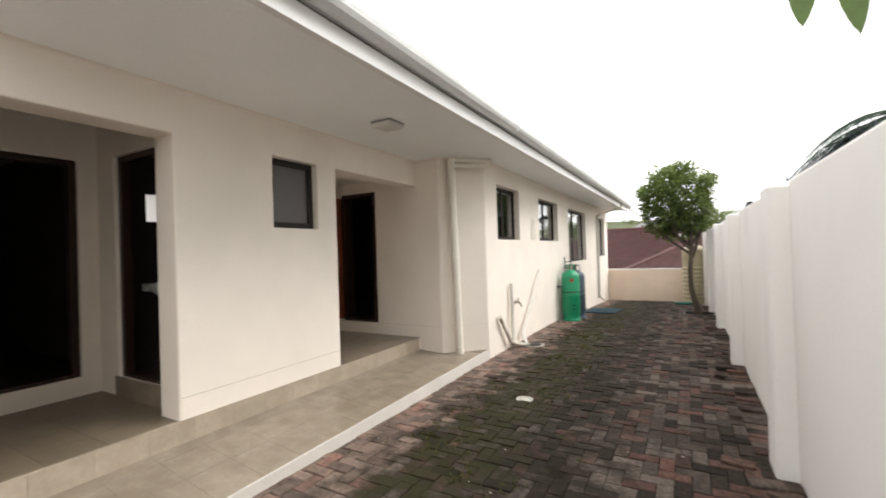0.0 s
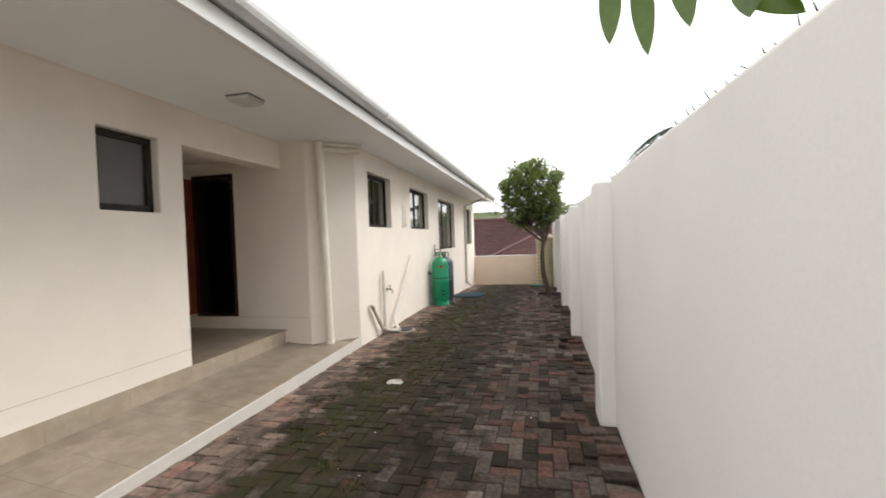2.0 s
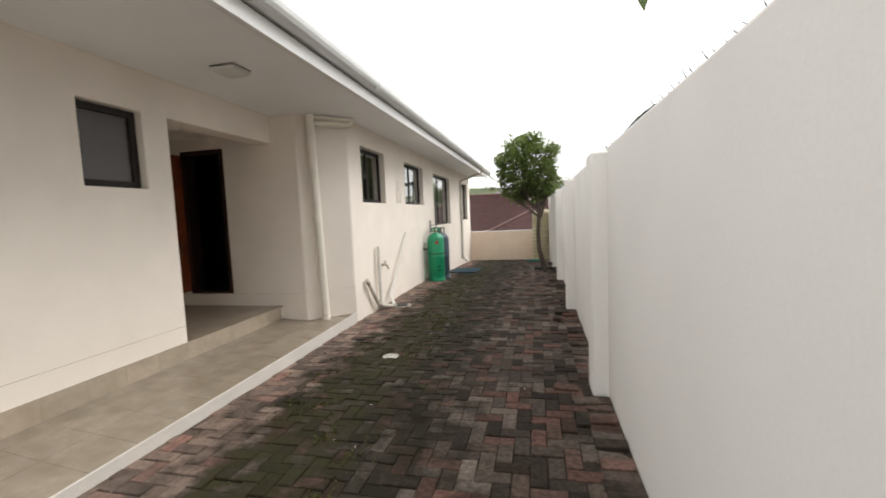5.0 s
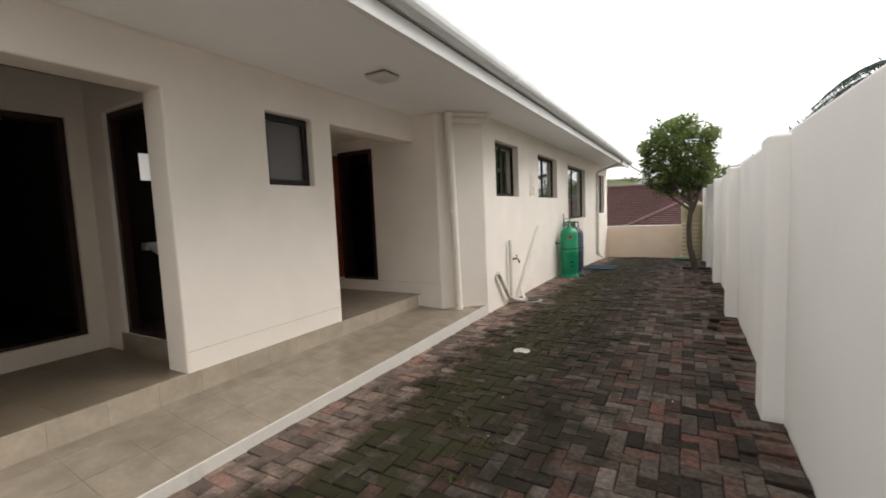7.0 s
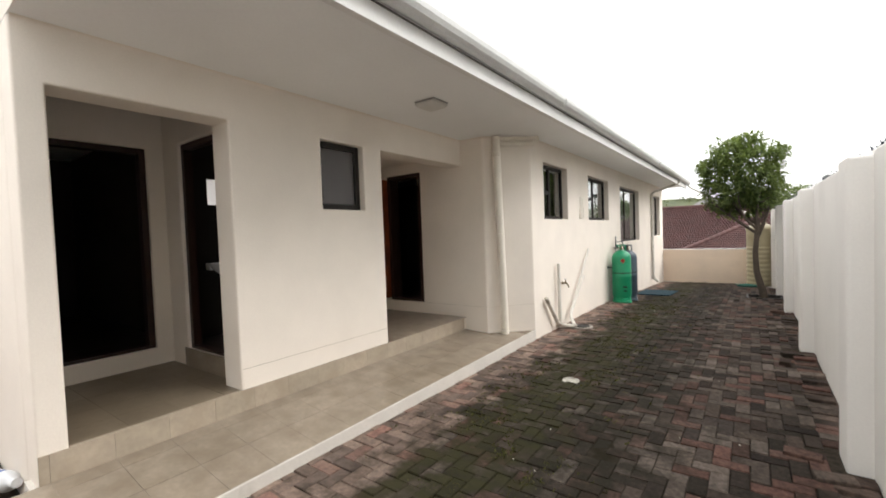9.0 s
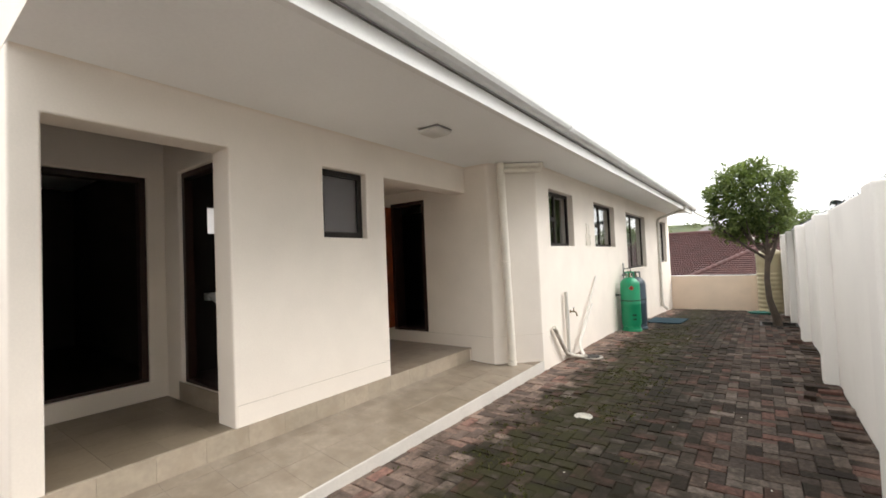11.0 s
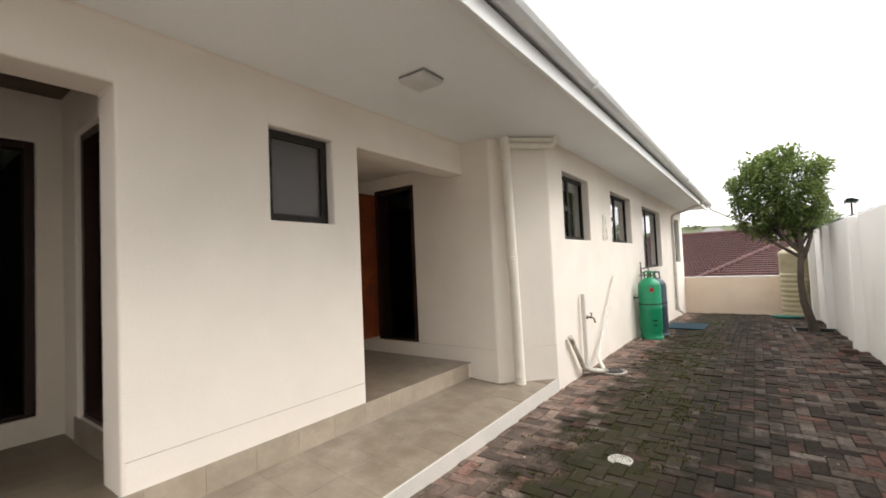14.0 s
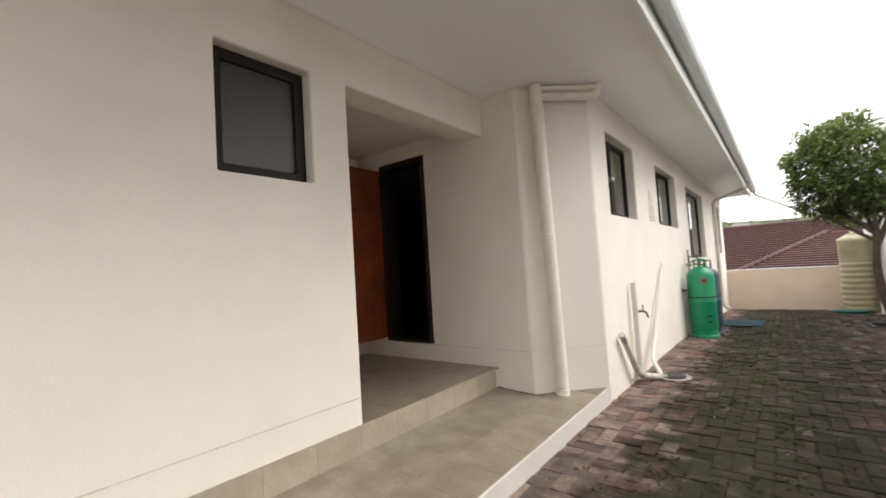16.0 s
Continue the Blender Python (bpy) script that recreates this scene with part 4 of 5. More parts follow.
bm = turned([(0.0, 0.172), (0.03, 0.172), (0.03, 0.2), (0.0, 0.202)], (0, 0, 0), 20)
bmesh.ops.transform(bm, matrix=pose(-5.08, 1.695, 0.075, 0, 82, 12), verts=bm.verts)
part("cap", bm, BAG, bt)

# washroom: mirror and basin
mr = empty("wall_mirror", (-6.0, 3.68, 2.0), "frameless wall mirror over the washroom basin", "mirror")
part("glass", box(-5.998, -5.992, 3.515, 3.98, 1.99, 2.29, 0.002), MIRROR, mr)
bs = empty("wash_basin", (-5.8, 3.66, 1.2), "small white ceramic wash basin on the wall", "wash basin")
bm = turned([(0.0, -0.15), (0.10, -0.14), (0.19, -0.06), (0.23, 0.0), (0.235, 0.02), (0.215, 0.02), (0.17, -0.04), (0.08, -0.10), (0.0, -0.105)], (-5.79, 3.66, 1.33), 32)
part("bowl", bm, CERAMIC, bs, smooth=True)
part("back_ledge", box(-5.998, -5.90, 3.46, 3.86, 1.27, 1.352, 0.012), CERAMIC, bs)
part("pedestal", turned([(0.0, 0.0), (0.10, 0.0), (0.09, 0.05), (0.065, 0.5), (0.075, 0.66), (0.0, 0.66)], (-5.82, 3.66, SILL), 20), CERAMIC, bs, smooth=True)
part("tap", tube(bend([(-5.94, 3.66, 1.35), (-5.94, 3.66, 1.45), (-5.84, 3.66, 1.45), (-5.84, 3.66, 1.42)], 0.03), 0.011, 10), STEEL, bs)

# ---------------- water tank, hose, tree ----------------
tk = empty("water_tank", (-0.905, 17.45, slope(17.45)), "tall beige ribbed plastic water tank in the corner", "water tank")
prof, R, zt = [(0.0, 0.0), (0.34, 0.0)], 0.348, 0.02
while zt < 1.22:
    prof += [(R - 0.012, zt), (R + 0.008, zt + 0.03), (R + 0.008, zt + 0.075), (R - 0.012, zt + 0.10)]
    zt += 0.135
prof += [(R, zt + 0.03), (R, zt + 0.45), (R + 0.012, zt + 0.47), (R + 0.012, zt + 0.53), (R - 0.01, zt + 0.56), (0.19, zt + 0.64), (0.0, zt + 0.65)]
zt += 0.48
part("body", turned(prof, (-0.905, 17.45, slope(17.45) + 0.02), 48), TANK, tk, smooth=True)
part("lid", turned([(0.17, 0.0), (0.17, 0.05), (0.155, 0.06), (0.0, 0.065)], (-0.905, 17.45, slope(17.45) + zt + 0.16), 32), TANK, tk, smooth=True)
part("plinth", box(-1.31, -0.545, 17.06, 17.84, slope(17.4) - 0.12, slope(17.4) + 0.02, 0.012), KERB, tk, "low concrete plinth")
hs = empty("garden_hose", (-1.30, 16.7, slope(16.7)), "green garden hose loosely coiled beside the tank", "hose")
pts = [(-1.18 + (0.20 + 0.012 * k / 10) * 1.25 * math.cos(k * 0.42), 16.68 + (0.13 + 0.01 * k / 10) * math.sin(k * 0.42) + 0.02 * math.sin(k * 1.3), slope(16.7) + 0.022 + 0.0009 * k) for k in range(62)]
part("coil", tube(pts, 0.013, 8), HOSE, hs, smooth=True)
part("nozzle", tube([pts[-1], (pts[-1][0] + 0.1, pts[-1][1] - 0.06, pts[-1][2] - 0.04)], [0.014, 0.008], 8), BRASS, hs)


def leaf_cloud(bm, centre, radii, count, size, rng, droop=0.4, hollow=0.55, keep=None, lumpy=0.42, gaps=-0.13):
    """Leaves, each a folded blade of four corners, in an uneven crown."""
    made = 0
    while made < count:
        d = Vector((rng.gauss(0, 1), rng.gauss(0, 1), rng.gauss(0, 1))).normalized()
        lump = 0.80 + lumpy * noise.noise(d * 2.1 + Vector(centre)) + 0.16 * noise.noise(d * 6.0)
        rr = lump * (hollow + (1 - hollow) * rng.random() ** 0.6)
        p = Vector(centre) + Vector((d.x * radii[0], d.y * radii[1], d.z * radii[2])) * rr
        if noise.noise(p * 2.9) < gaps or (keep and not keep(p)):
            made += 0.25
            continue
        made += 1
        out = Vector((d.x, d.y, d.z * 0.5 - droop * rng.random())) + Vector((rng.uniform(-1, 1), rng.uniform(-1, 1), rng.uniform(-1, 1))) * 0.7
        out.normalize()
        side = out.cross(Vector((rng.uniform(-1, 1), rng.uniform(-1, 1), 1.5))).normalized()
        up = side.cross(out)
        s = size * rng.uniform(0.6, 1.25)
        q = [p, p + out * s * 0.45 + side * s * 0.24 + up * s * 0.06, p + out * s, p + out * s * 0.45 - side * s * 0.24 + up * s * 0.06]
        vs = [bm.verts.new(v) for v in q]
        bm.faces.new((vs[0], vs[1], vs[2]))
        bm.faces.new((vs[0], vs[2], vs[3]))


rng = random.Random(11)
TX, TY = -0.89, 13.5
tz = slope(TY)
tr = empty("tree", (TX, TY, tz), "small broad-leaved tree with a leaning grey trunk in the paving", "tree")
trunk = [(TX, TY, tz - 0.1), (TX - 0.03, TY, tz + 0.15), (TX - 0.14, TY + 0.05, tz + 0.6), (TX - 0.16, TY + 0.1, tz + 1.05), (TX - 0.12, TY + 0.17, tz + 1.55), (TX - 0.10, TY + 0.25, tz + 1.85)]
part("trunk", tube(trunk, [0.105, 0.08, 0.066, 0.058, 0.056, 0.045], 12), BARK, tr, smooth=True)
fork = Vector(trunk[4])
for tip, r in (((-0.6, 0.15, 0.95), 0.042), ((0.26, -0.1, 0.66), 0.045), ((-0.25, 0.35, 1.2), 0.036), ((-0.9, -0.2, 0.75), 0.034), ((0.1, -0.45, 1.05), 0.032), ((-0.35, -0.5, 0.75), 0.028), ((0.40, 0.25, 0.95), 0.028)):
    e = fork + Vector(tip) + Vector((0, 0.3, 0))
    mid = fork.lerp(e, 0.5) + Vector((rng.uniform(-0.08, 0.08), rng.uniform(-0.08, 0.08), -0.08))
    limb = part("limb", tube(bend([fork + Vector((0, 0, rng.uniform(-0.15, 0.2))), mid, e], 0.2), [r] * 3 + [r * 0.8] * 3 + [r * 0.5] * 2, 8), BARK, tr, smooth=True)
    for _ in range(4):
        b = mid.lerp(e, rng.uniform(0.1, 1.0))
        part("twig", tube([b, b + Vector((rng.uniform(-0.4, 0.4), rng.uniform(-0.4, 0.4), rng.uniform(0.0, 0.45)))], [r * 0.35, 0.004], 6), BARK, limb)
bm = bmesh.new()
CC = Vector((TX - 0.40, TY + 0.45, 2.77))
leaf_cloud(bm, CC, (1.12, 1.05, 1.16), 17000, 0.09, rng, hollow=0.45, keep=lambda p: p.z > 1.60 + 0.25 * abs(p.x - CC.x + 0.5), lumpy=0.24, gaps=-0.22)
for _ in range(34):
    d = Vector((rng.gauss(0, 1), rng.gauss(0, 1), rng.uniform(-0.5, 1))).normalized()
    leaf_cloud(bm, CC + Vector((d.x * 0.86, d.y * 0.82, d.z * 0.86)), (0.26, 0.26, 0.20), 120, 0.09, rng, hollow=0.1)
leaf_cloud(bm, CC + Vector((-0.35, 0.1, -0.72)), (0.55, 0.5, 0.34), 1100, 0.09, rng, hollow=0.2)
leaf_cloud(bm, CC + Vector((0.38, 0.1, -0.55)), (0.55, 0.45, 0.36), 1300, 0.09, rng, hollow=0.2)
leaf_cloud(bm, CC + Vector((0.05, 0.0, -0.88)), (0.55, 0.45, 0.26), 800, 0.09, rng, hollow=0.2)
part("crown", bm, LEAF, tr, "dense bright green leaves")
bm = bmesh.new()
for a, b, c, e in ((-0.34, -0.30, -0.32, 0.32), (0.30, 0.34, -0.32, 0.32), (-0.30, 0.30, -0.32, -0.28), (-0.30, 0.30, 0.28, 0.32)):
    box(TX + a, TX + b, TY + c, TY + e, tz - 0.08, tz + 0.035, 0, bm)
part("pit_edging", bm, IRON, tr, "dark brick edging round the tree pit")

# the neighbour's tree behind the boundary wall, a branch hanging over it
rng = random.Random(5)
nt = empty("tree", (1.0, 2.6, -0.04), "broad-leaved tree behind the wall with a branch hanging over", "tree")
part("trunk", tube([(1.0, 2.6, -0.1), (0.97, 2.6, 1.4), (0.9, 2.6, 2.6), (0.95, 2.65, 3.8)], [0.14, 0.11, 0.09, 0.05], 12), BARK, nt, smooth=True)
limb = part("limb", tube(bend([(0.9, 2.6, 2.75), (0.3, 2.62, 3.05), (-0.5, 2.58, 2.75), (-0.98, 2.52, 2.42)], 0.25), [0.05] * 3 + [0.04] * 4 + [0.03] * 4 + [0.016] * 3, 8), BARK, nt, smooth=True)


def big_leaf(base, tip, width, curl, parent):
    """One pointed leaf with a midrib fold and a soft curve."""
    bm, a, b = bmesh.new(), Vector(base), Vector(tip)
    d = b - a
    side = d.cross(Vector((0.3, 1.0, 0.2))).normalized()
    up = side.cross(d).normalized()
    rows = []
    for k in range(11):
        u = k / 10
        w = width * math.sin(math.pi * min(1, u * 0.96 + 0.04)) ** 0.75 * (1 - 0.25 * u)
        c = a + d * u + up * curl * math.sin(math.pi * u)
        rows.append([bm.verts.new(c - side * w + up * w * 0.25), bm.verts.new(c), bm.verts.new(c + side * w + up * w * 0.25)])
    for p, q in zip(rows, rows[1:]):
        bm.faces.new((p[0], p[1], q[1], q[0]))
        bm.faces.new((p[1], p[2], q[2], q[1]))
    return part("leaf", bm, HANGING, parent, smooth=True)


for base, tip, w in (((-0.875, 2.52, 2.31), (-0.88, 2.5, 2.075), 0.036), ((-0.80, 2.52, 2.31), (-0.78, 2.5, 2.03), 0.036), ((-0.695, 2.54, 2.36), (-0.672, 2.5, 2.095), 0.040),
                     ((-0.56, 2.55, 2.26), (-0.40, 2.5, 2.095), 0.048), ((-0.52, 2.56, 2.32), (-0.53, 2.5, 2.10), 0.045), ((-0.40, 2.58, 2.34), (-0.44, 2.42, 2.09), 0.045),
                     ((-0.95, 2.52, 2.42), (-1.05, 2.45, 2.30), 0.036), ((-0.92, 2.5, 2.42), (-0.98, 2.35, 2.36), 0.034), ((-0.4, 2.6, 2.55), (-0.28, 2.7, 2.3), 0.04)):
    root = Vector((base[0], base[1], base[2] + 0.12))
    big_leaf(base, tip, w, 0.012, limb)
    part("leaf_stalk", tube([base, root + Vector((0.03, 0, 0.06))], [0.004, 0.006], 6), BARK, limb)
bm = bmesh.new()
leaf_cloud(bm, (1.1, 2.9, 4.6), (1.5, 1.6, 1.1), 2500, 0.2, rng)
# Unseen extra crowns, added to block low sky from the near recess and porch.
for c, rad, count in (((1.9, 0.4, 4.0), (1.6, 2.6, 2.3), 6500), ((2.6, 2.6, 3.9), (1.5, 2.2, 2.2), 6000), ((3.9, 3.6, 4.3), (1.7, 2.2, 2.6), 6000), ((3.0, -1.4, 4.2), (1.9, 2.2, 2.6), 5000)):
    leaf_cloud(bm, c, rad, count, 0.24, rng, hollow=0.2, keep=lambda p: p.z > 2.1 and p.x > 0.1 and p.y < 0.5 + 1.15 * (p.x + 1.07))
part("crown", bm, LEAF, nt, "leaves above the wall, mostly unseen ones added to shade the porch")


def palm(x, y, z, height, reach, fronds, label, lean=0.0, seed=1, girth=1.0, lift=0.0):
    """A palm: ringed trunk and arching fronds of many blades."""
    rng = random.Random(seed)
    p = empty("palm_tree", (x, y, z), label, "palm tree", group="palms beyond the wall")
    top = Vector((x + lean, y, z + height))
    part("trunk", tube([(x, y, z - 0.2), (x + lean * 0.4, y, z + height * 0.5), top], [0.22 * girth, 0.17 * girth, 0.14 * girth], 12), BARK, p, smooth=True)
    for k in range(fronds):
        a, rise = k * 2.4 + rng.uniform(-0.2, 0.2), rng.uniform(-0.2, 0.55) + lift * rng.random()
        bm, pts = bmesh.new(), []
        for j in range(9):
            u = j / 8
            pts.append(top + Vector((math.cos(a) * reach * u, math.sin(a) * reach * u, reach * (rise * u - 0.85 * u * u))))
        tube(pts, [0.03 * girth * (1 - 0.9 * j / 8) for j in range(9)], 5, bm)
        for j in range(60):
            u = 0.12 + 0.86 * j / 60
            i = min(int(u * 8), 7)
            c = pts[i].lerp(pts[i + 1], u * 8 - i)
            d = (pts[i + 1] - pts[i]).normalized()
            for sgn in (-1, 1):
                s = (d.cross(Vector((0, 0, 1))).normalized() * sgn + d * 0.7 + Vector((0, 0, -0.35 + rng.uniform(-0.2, 0.2)))).normalized()
                ln = reach * 0.34 * math.sin(math.pi * (0.15 + 0.8 * u)) * rng.uniform(0.8, 1.1)
                w = d * 0.02 * reach * 0.5
                bm.faces.new([bm.verts.new(v) for v in (c - w, c + w, c + s * ln)])
        part("frond", bm, FROND, p)
    return p


palm(2.0, 10.2, -0.04, 3.36, 1.75, 110, "dark feathery palm showing over the boundary wall", 0.1, 3)
palm(2.1, 31.0, -4.75, 8.6, 0.34, 44, "slim distant palm against the white sky", 0.1, 9, 0.32, 0.5)


# ---------------- the neighbour's house and the distance ----------------
def tiled_face(corners, bm, col=0.23, row=0.33):
    """A roof face of interlocking tiles: waves across and steps down the slope. corners: eave left, eave right, ridge right, ridge left."""
    el, er, rr, rl = (Vector(c) for c in corners)
    n = (er - el).cross(rl - el).normalized()
    long = max((er - el).length, (rr - rl).length)
    rows = max(2, round(((rl + rr) / 2 - (el + er) / 2).length / row))
    cols = max(4, round(long / col)) * 4
    for r in range(rows):
        lines = []
        for v, lift in ((r / rows, 0.08), ((r + 1) / rows, 0.0)):
            a, b = el.lerp(rl, v), er.lerp(rr, v)
            line = []
            for k in range(cols + 1):
                wave = 0.085 * abs(math.sin(math.pi * k / 4))
                line.append(bm.verts.new(a.lerp(b, k / cols) + n * (lift + wave)))
            lines.append(line)
        foot = [bm.verts.new(v.co - n * 0.08) for v in lines[0]]
        for k in range(cols):
            bm.faces.new((lines[0][k], lines[0][k + 1], lines[1][k + 1], lines[1][k]))
            bm.faces.new((foot[k], foot[k + 1], lines[0][k + 1], lines[0][k]))
    bmesh.ops.remove_doubles(bm, verts=bm.verts, dist=0.012)


nh = empty("house", (-6.0, 44.0, -4.8), "neighbour's house with a red-brown tiled hip roof below the wall", "house")
part("wall", box(-25.9, 4.7, 36.4, 52.6, -4.9, -1.24), PEACH, nh)
bm = bmesh.new()
tiled_face(((-27.0, 35.5, -1.33), (5.8, 35.5, -1.33), (2.0, 44.7, 3.12), (-27.0, 44.7, 3.12)), bm)
part("roof", bm, ROOF_RED, nh, "red-brown concrete roof tiles", True)
bm = bmesh.new()
bm.faces.new([bm.verts.new(p) for p in ((-27.0, 44.7, 3.08), (2.0, 44.7, 3.08), (5.8, 53.7, -1.33), (-27.0, 53.7, -1.33))])
bm.faces.new([bm.verts.new(p) for p in ((5.8, 35.5, -1.33), (5.8, 53.7, -1.33), (2.0, 44.7, 3.08))])
part("roof_back", bm, ROOF_RED, nh)
part("ridge", tube([(-27.0, 44.7, 3.17), (2.0, 44.7, 3.17), (5.6, 35.9, -1.13)], 0.19, 10), ROOF_RED, nh, "rounded ridge tiles")
wing = part("wing_wall", box(-2.3, 8.3, 33.6, 36.3, -4.9, -1.15), PEACH, nh)
bm = bmesh.new()
tiled_face(((-6.08, 33.2, -0.74), (10.1, 33.2, -0.74), (10.1, 39.3, 2.09), (0.04, 39.3, 2.09)), bm)
part("wing_roof", bm, ROOF_RED, wing, "red-brown concrete roof tiles", True)
hip_foot, hip_top = Vector((-6.08, 33.2, -0.64)), Vector((0.04, 39.3, 2.19))
part("hip", tube([hip_foot.lerp(hip_top, k / 60) for k in range(61)], [0.19 if k % 3 == 0 else 0.13 + 0.02 * (k % 3) for k in range(61)], 8), ROOF_RED, wing, "rounded hip tiles")

fh = empty("house", (-6.8, 78.0, 1.4), "distant pale house with a grey roof on the hillside", "house")
part("wall", box(-8.2, -5.3, 78.0, 82.0, 1.4, 4.7), WHITE_WALL, fh)
bm = bmesh.new()
v = [bm.verts.new(p) for p in ((-8.5, 77.5, 4.65), (-5.0, 77.5, 4.65), (-5.0, 82.5, 4.65), (-8.5, 82.5, 4.65), (-7.4, 80, 5.5), (-6.1, 80, 5.5))]
for q in ((0, 1, 5, 4), (1, 2, 5), (2, 3, 4, 5), (3, 0, 4)):
    bm.faces.new([v[k] for k in q])
part("roof", bm, ROOF_GREY, fh)
for k in range(3):
    part("window", box(-7.9 + k * 0.9, -7.4 + k * 0.9, 77.94, 78.0, 3.5, 4.3), BRONZE, fh)

bm = bmesh.new()
cols = []
for i in range(61):
    x = -120 + i * 4
    crest = 7.4 + 1.2 * noise.noise(Vector((x * 0.03, 3.3, 0))) - 0.035 * max(0, x + 20)
    cols.append([bm.verts.new((x, y, -4.9 + h * (crest + 4.9))) for y, h in ((55, 0), (70, 0.35), (85, 0.75), (100, 1.0), (160, 0.9), (400, 0.0))])
for a, b in zip(cols, cols[1:]):
    for k in range(5):
        bm.faces.new((a[k], b[k], b[k + 1], a[k + 1]))
structure("hill", bm, GRASS, "green hillside beyond the neighbour's house", "hill")
rng = random.Random(21)
bm = bmesh.new()
for _ in range(230):
    x, y = rng.uniform(-60, 30), rng.uniform(66, 100)
    h = min(1, max(0, (y - 55) / 45))
    base = -4.9 + h * 11.9 - 0.035 * max(0, x + 20) * h
    r = rng.uniform(0.9, 2.0)
    leaf_cloud(bm, (x, y, base + r * 0.05), (r * 1.6, r * 1.6, r * 0.45), 80, 0.6, rng, hollow=0.4)
for _ in range(170):
    x, y = rng.uniform(-17, 4), rng.uniform(64, 98)
    h = min(1, max(0, (y - 55) / 45))
    r = rng.uniform(0.7, 1.5)
    leaf_cloud(bm, (x, y, -4.9 + h * 11.9 - 0.035 * max(0, x + 20) * h + r * 0.2), (r * 1.3, r * 1.3, r * 0.7), 110, 0.4, rng, hollow=0.3)
woods = new("far_woods", mesh_from(bm, "far_woods", LEAF_FAR))
tagged(woods, "hillside of mixed green trees and shrubs", "trees", kind="stuff")
ft = empty("tree", (0.8, 30.0, -4.7), "low round green tree beyond the wall", "tree")
part("trunk", tube([(0.8, 30.0, -4.9), (0.7, 30, 0.5), (0.75, 30, 2.9)], [0.25, 0.18, 0.09], 10), BARK, ft, smooth=True)
bm = bmesh.new()
leaf_cloud(bm, (0.7, 30.0, 2.78), (1.45, 1.25, 0.92), 5000, 0.13, rng, hollow=0.3, lumpy=0.3, gaps=-0.4)
part("crown", bm, LEAF, ft)
fp = empty("filler_pipe", (-2.83, YE - 0.2, 2.95), "thin grey pipe sloping from the gutter to the water tank", "pipe")
part("pipe", tube(bend([(-2.83, YE - 0.2, 2.96), (-2.83, YE - 0.22, 2.88), (-0.98, 17.5, 1.72), (-0.95, 17.48, 1.50)], 0.08), 0.034, 10), PVC_WHITE, fp, smooth=True)
part("bracket", box(-2.87, -2.79, YE - 0.25, YE - 0.17, 2.93, 2.95, 0.004), STEEL, fp)

# ---------------- paving: herringbone clay pavers ----------------
W, GAP = 0.103, 0.005
bm = box(GAP / 2, 2 * W - GAP / 2, GAP / 2, W - GAP / 2, -0.05, 0)
bmesh.ops.bevel(bm, geom=[e for e in bm.edges if all(v.co.z > -1e-6 for v in e.verts)], offset=0.005, segments=1, affect="EDGES")
bmesh.ops.delete(bm, geom=[f for f in bm.faces if f.normal.z < -0.5], context="FACES")
brick_mesh = mesh_from(bm, "brick", PAVER)
base_v = np.array([v.co for v in brick_mesh.vertices])
base_f = [list(p.vertices) for p in brick_mesh.polygons]
paving = empty("paving", (-2.1, 5.0, 0.0), "mossy red-brown and grey clay pavers in herringbone", "paving", kind="structure")
rng = random.Random(2)
all_v, all_f = [], []
for i in range(-70, 36):
    for j in range(-39, 180):
        k = (i - j) % 4
        if k not in (0, 3):
            continue
        x, y = BX - 3.6 + i * W, j * W
        cx, cy = x + (W if k == 0 else W / 2), y + (W if k == 3 else W / 2)
        if cx > BX - 0.235 or cy > YE + 0.05 or cy < -3.9 or (cy > Y0 - 0.06 and cx < WW - 0.09) or (cx < -7.3):
            continue
        if math.hypot(cx + 2.66, cy - 5.515) < 0.075 or math.hypot(cx + 3.35, cy - 8.02) < 0.12 or (abs(cx - TX) < 0.28 and abs(cy - TY) < 0.28):
            continue
        dip = 0.010 * noise.noise(Vector((cx * 1.3, cy * 1.3, 0))) * min(1, math.hypot(cx + 2.66, cy - 5.515) / 0.6)
        edge = 0.026 * max(0, 1 - (BX - cx) / 0.75)
        z = slope(cy) + dip + rng.uniform(-0.006, 0.006) + rng.uniform(-0.4, 1) * edge
        m = pose(x if k == 0 else x + W, y, z, rng.uniform(-1.2, 1.2) + (-2.8 if cy > 10 else 0) * (k == 0), rng.uniform(-0.8, 0.8) + (2.8 if cy > 10 else 0) * (k == 3) * -1, (0 if k == 0 else 90) + rng.uniform(-0.8, 0.8))
        if 3.05 < cy < 5.4 and -3.66 < cx < BX:
            ob = new("brick", brick_mesh)
            ob.parent = paving
            ob.matrix_basis = Matrix.Translation(-paving.location) @ m
        else:
            mm = np.array(m)
            n0 = len(all_v) * len(base_v)
            all_v.append(base_v @ mm[:3, :3].T + mm[:3, 3])
            all_f += [[v + n0 for v in f] for f in base_f]
me = bpy.data.meshes.new("brick_field")
me.from_pydata(np.concatenate(all_v).tolist(), [], all_f)
me.materials.append(PAVER_FAR)
field = new("brick_field", me)
field.parent, field.location = paving, -paving.location
tagged(field, "clay pavers laid in herringbone", kind="stuff")
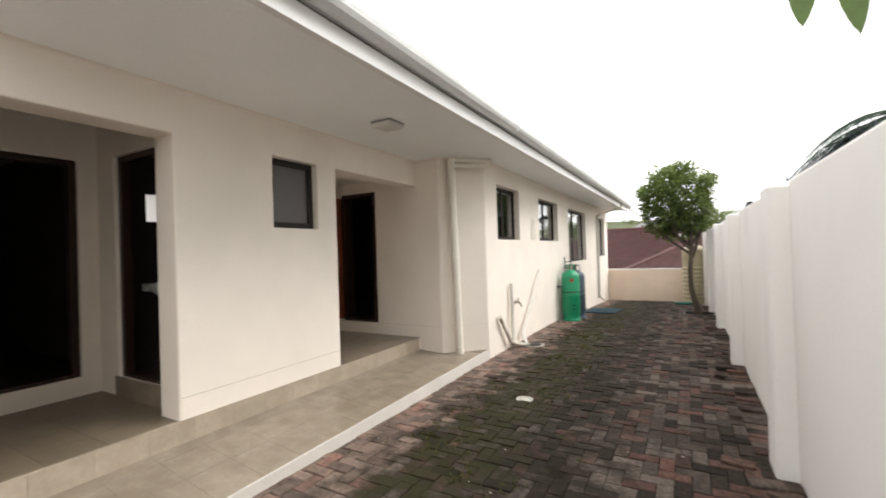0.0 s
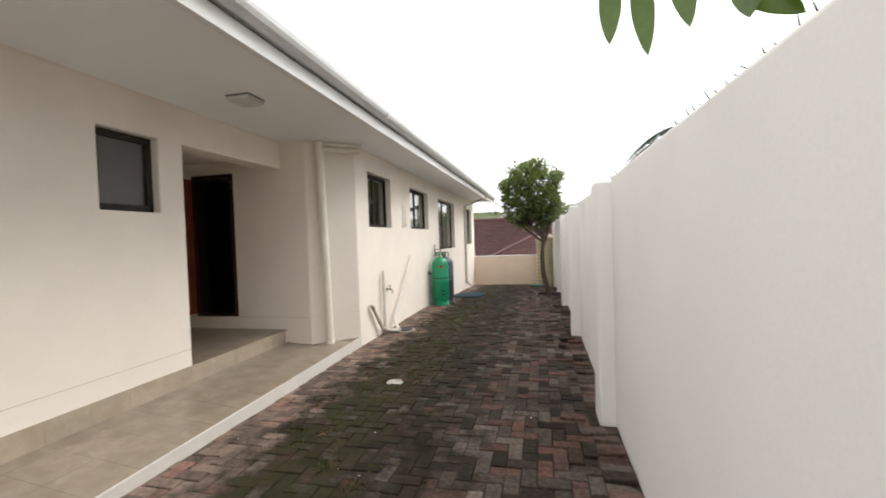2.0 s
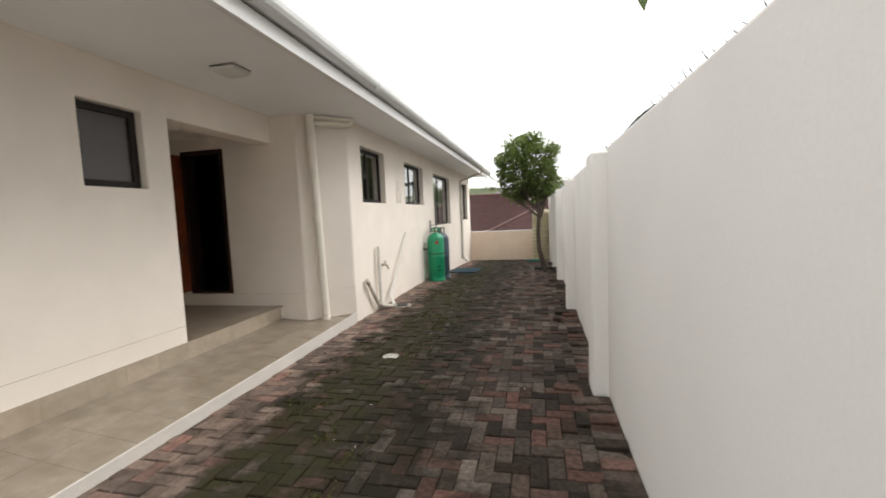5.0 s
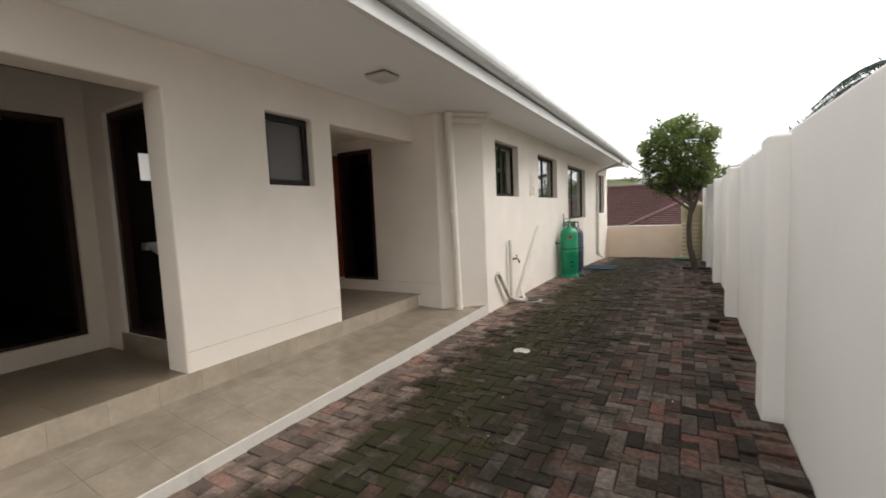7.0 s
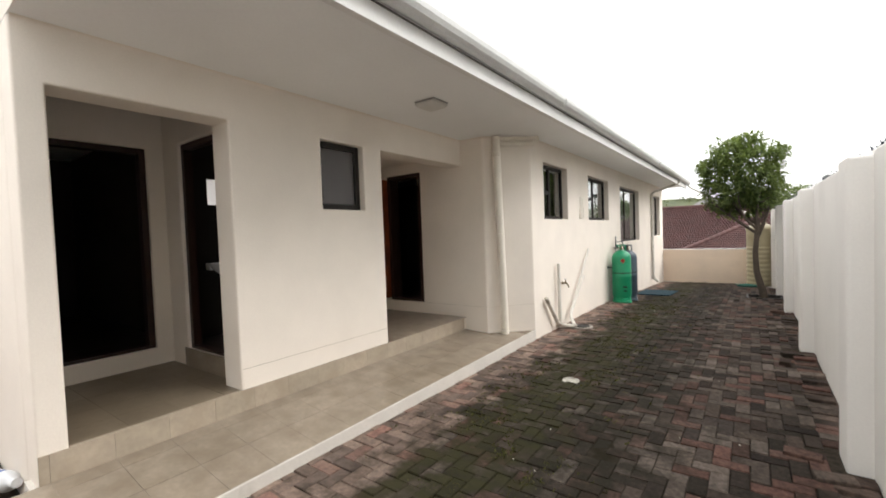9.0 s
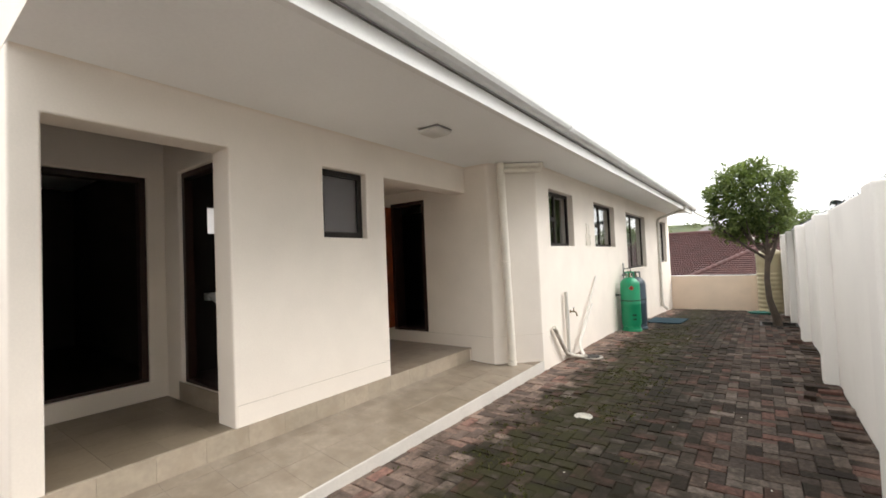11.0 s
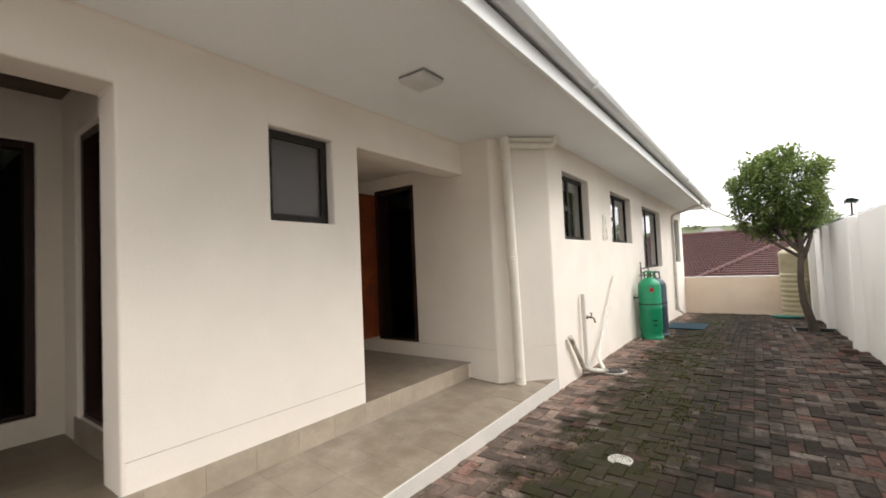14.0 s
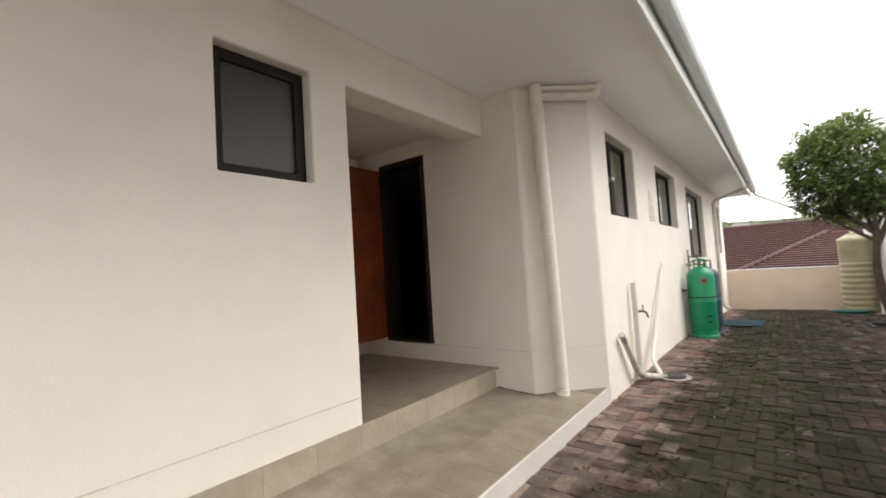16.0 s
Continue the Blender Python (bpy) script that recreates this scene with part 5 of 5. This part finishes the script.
# sand and moss that fill the joints almost to the top
structure("joint_bed", sloped_slab(-3.85, 10.0, lambda y: [(WW - 0.01, -0.05), (BX + 0.01, -0.05), (BX + 0.01, -0.011), (WW - 0.01, -0.011)]), JOINT, "dark mossy sand in the joints of the paving", "ground")
structure("joint_bed_lower", sloped_slab(10.0, YE, lambda y: [(WW - 0.01, slope(y) - 0.05), (BX + 0.01, slope(y) - 0.05), (BX + 0.01, slope(y) - 0.011), (WW - 0.01, slope(y) - 0.011)]), JOINT, "dark mossy sand in the joints of the paving", "ground")
# the header course along the foot of the boundary wall, laid across, loose and uneven
border, y = [], -3.9
while y < YE:
    y += W + rng.uniform(0.0, 0.006)
    if any(a - 0.12 < y < a + 0.30 for a in PIERS) or abs(y - TY) < 0.30 or rng.random() < 0.06:
        continue
    m = pose(BX - 2 * W - 0.006 + rng.uniform(-0.012, 0.006), y, slope(y) + rng.uniform(-0.012, 0.022), rng.uniform(-4, 4) - (2.8 if y > 10 else 0), rng.uniform(-3, 3), rng.uniform(-3, 3))
    ob = new("brick", brick_mesh)
    ob.parent = paving
    ob.matrix_basis = Matrix.Translation(-paving.location) @ m
# moss in the joints along the damp line
rng = random.Random(31)
bm = bmesh.new()
made = 0
while made < 5200:
    x, y = -2.66 + rng.gauss(0, 0.34), rng.uniform(3.2, 15.0)
    made += 1
    if not WW + 0.1 < x < BX - 0.4 or noise.noise(Vector((x * 2.4, y * 1.5, 5.0))) < 0.02 or math.hypot(x + 2.66, y - 5.515) < 0.12:
        continue
    c = Vector((x, y, slope(y) - 0.004))
    for _ in range(4):
        a, h, w = rng.uniform(0, 6.28), rng.uniform(0.008, 0.020), rng.uniform(0.005, 0.012)
        o = c + Vector((rng.uniform(-0.02, 0.02), rng.uniform(-0.02, 0.02), 0))
        d = Vector((math.cos(a), math.sin(a), 0))
        q = (o - d * w, o + d * w, o + Vector((rng.uniform(-0.014, 0.014), rng.uniform(-0.014, 0.014), h)))
        bm.faces.new([bm.verts.new(v) for v in q])
moss = new("moss", mesh_from(bm, "moss", MOSS_GREEN))
tagged(moss, "low green moss growing over the damp pavers", "moss", kind="stuff")
# loose bricks along the foot of the boundary wall
for x, y, turn, tilt in ((BX - 0.2, 4.58, 12, 3), (BX - 0.33, 4.83, -6, 2), (BX - 0.22, 7.55, 8, -3), (BX - 0.30, 7.2, 85, 3), (BX - 0.16, 9.1, 95, 2), (BX - 0.24, 10.55, 5, 3)):
    ob = new("loose_brick", brick_mesh)
    ob.matrix_basis = pose(x, y, 0.038, tilt, 1, turn) @ Matrix.Translation((-W, -W / 2, 0))
    tagged(ob, "loose dark clay brick lying by the boundary wall", "brick", "loose bricks by the wall")
# fallen petals and leaf scraps
rng = random.Random(8)
bm = bmesh.new()
for _ in range(42):
    x, y = rng.uniform(-3.5, -0.75), rng.uniform(2.6, 13.0)
    s, a = rng.uniform(0.006, 0.014), rng.uniform(0, 6.28)
    c = Vector((x, y, slope(y) + 0.014))
    q = [c + Vector((math.cos(a + k * 1.57) * s * (1 if k % 2 else 0.5), math.sin(a + k * 1.57) * s * (1 if k % 2 else 0.5), 0.004 * (k % 2))) for k in range(4)]
    bm.faces.new([bm.verts.new(v) for v in q])
scraps = new("leaf_scraps", mesh_from(bm, "leaf_scraps", DRAIN))
tagged(scraps, "pale fallen petals and scraps scattered on the paving", "litter", kind="stuff")
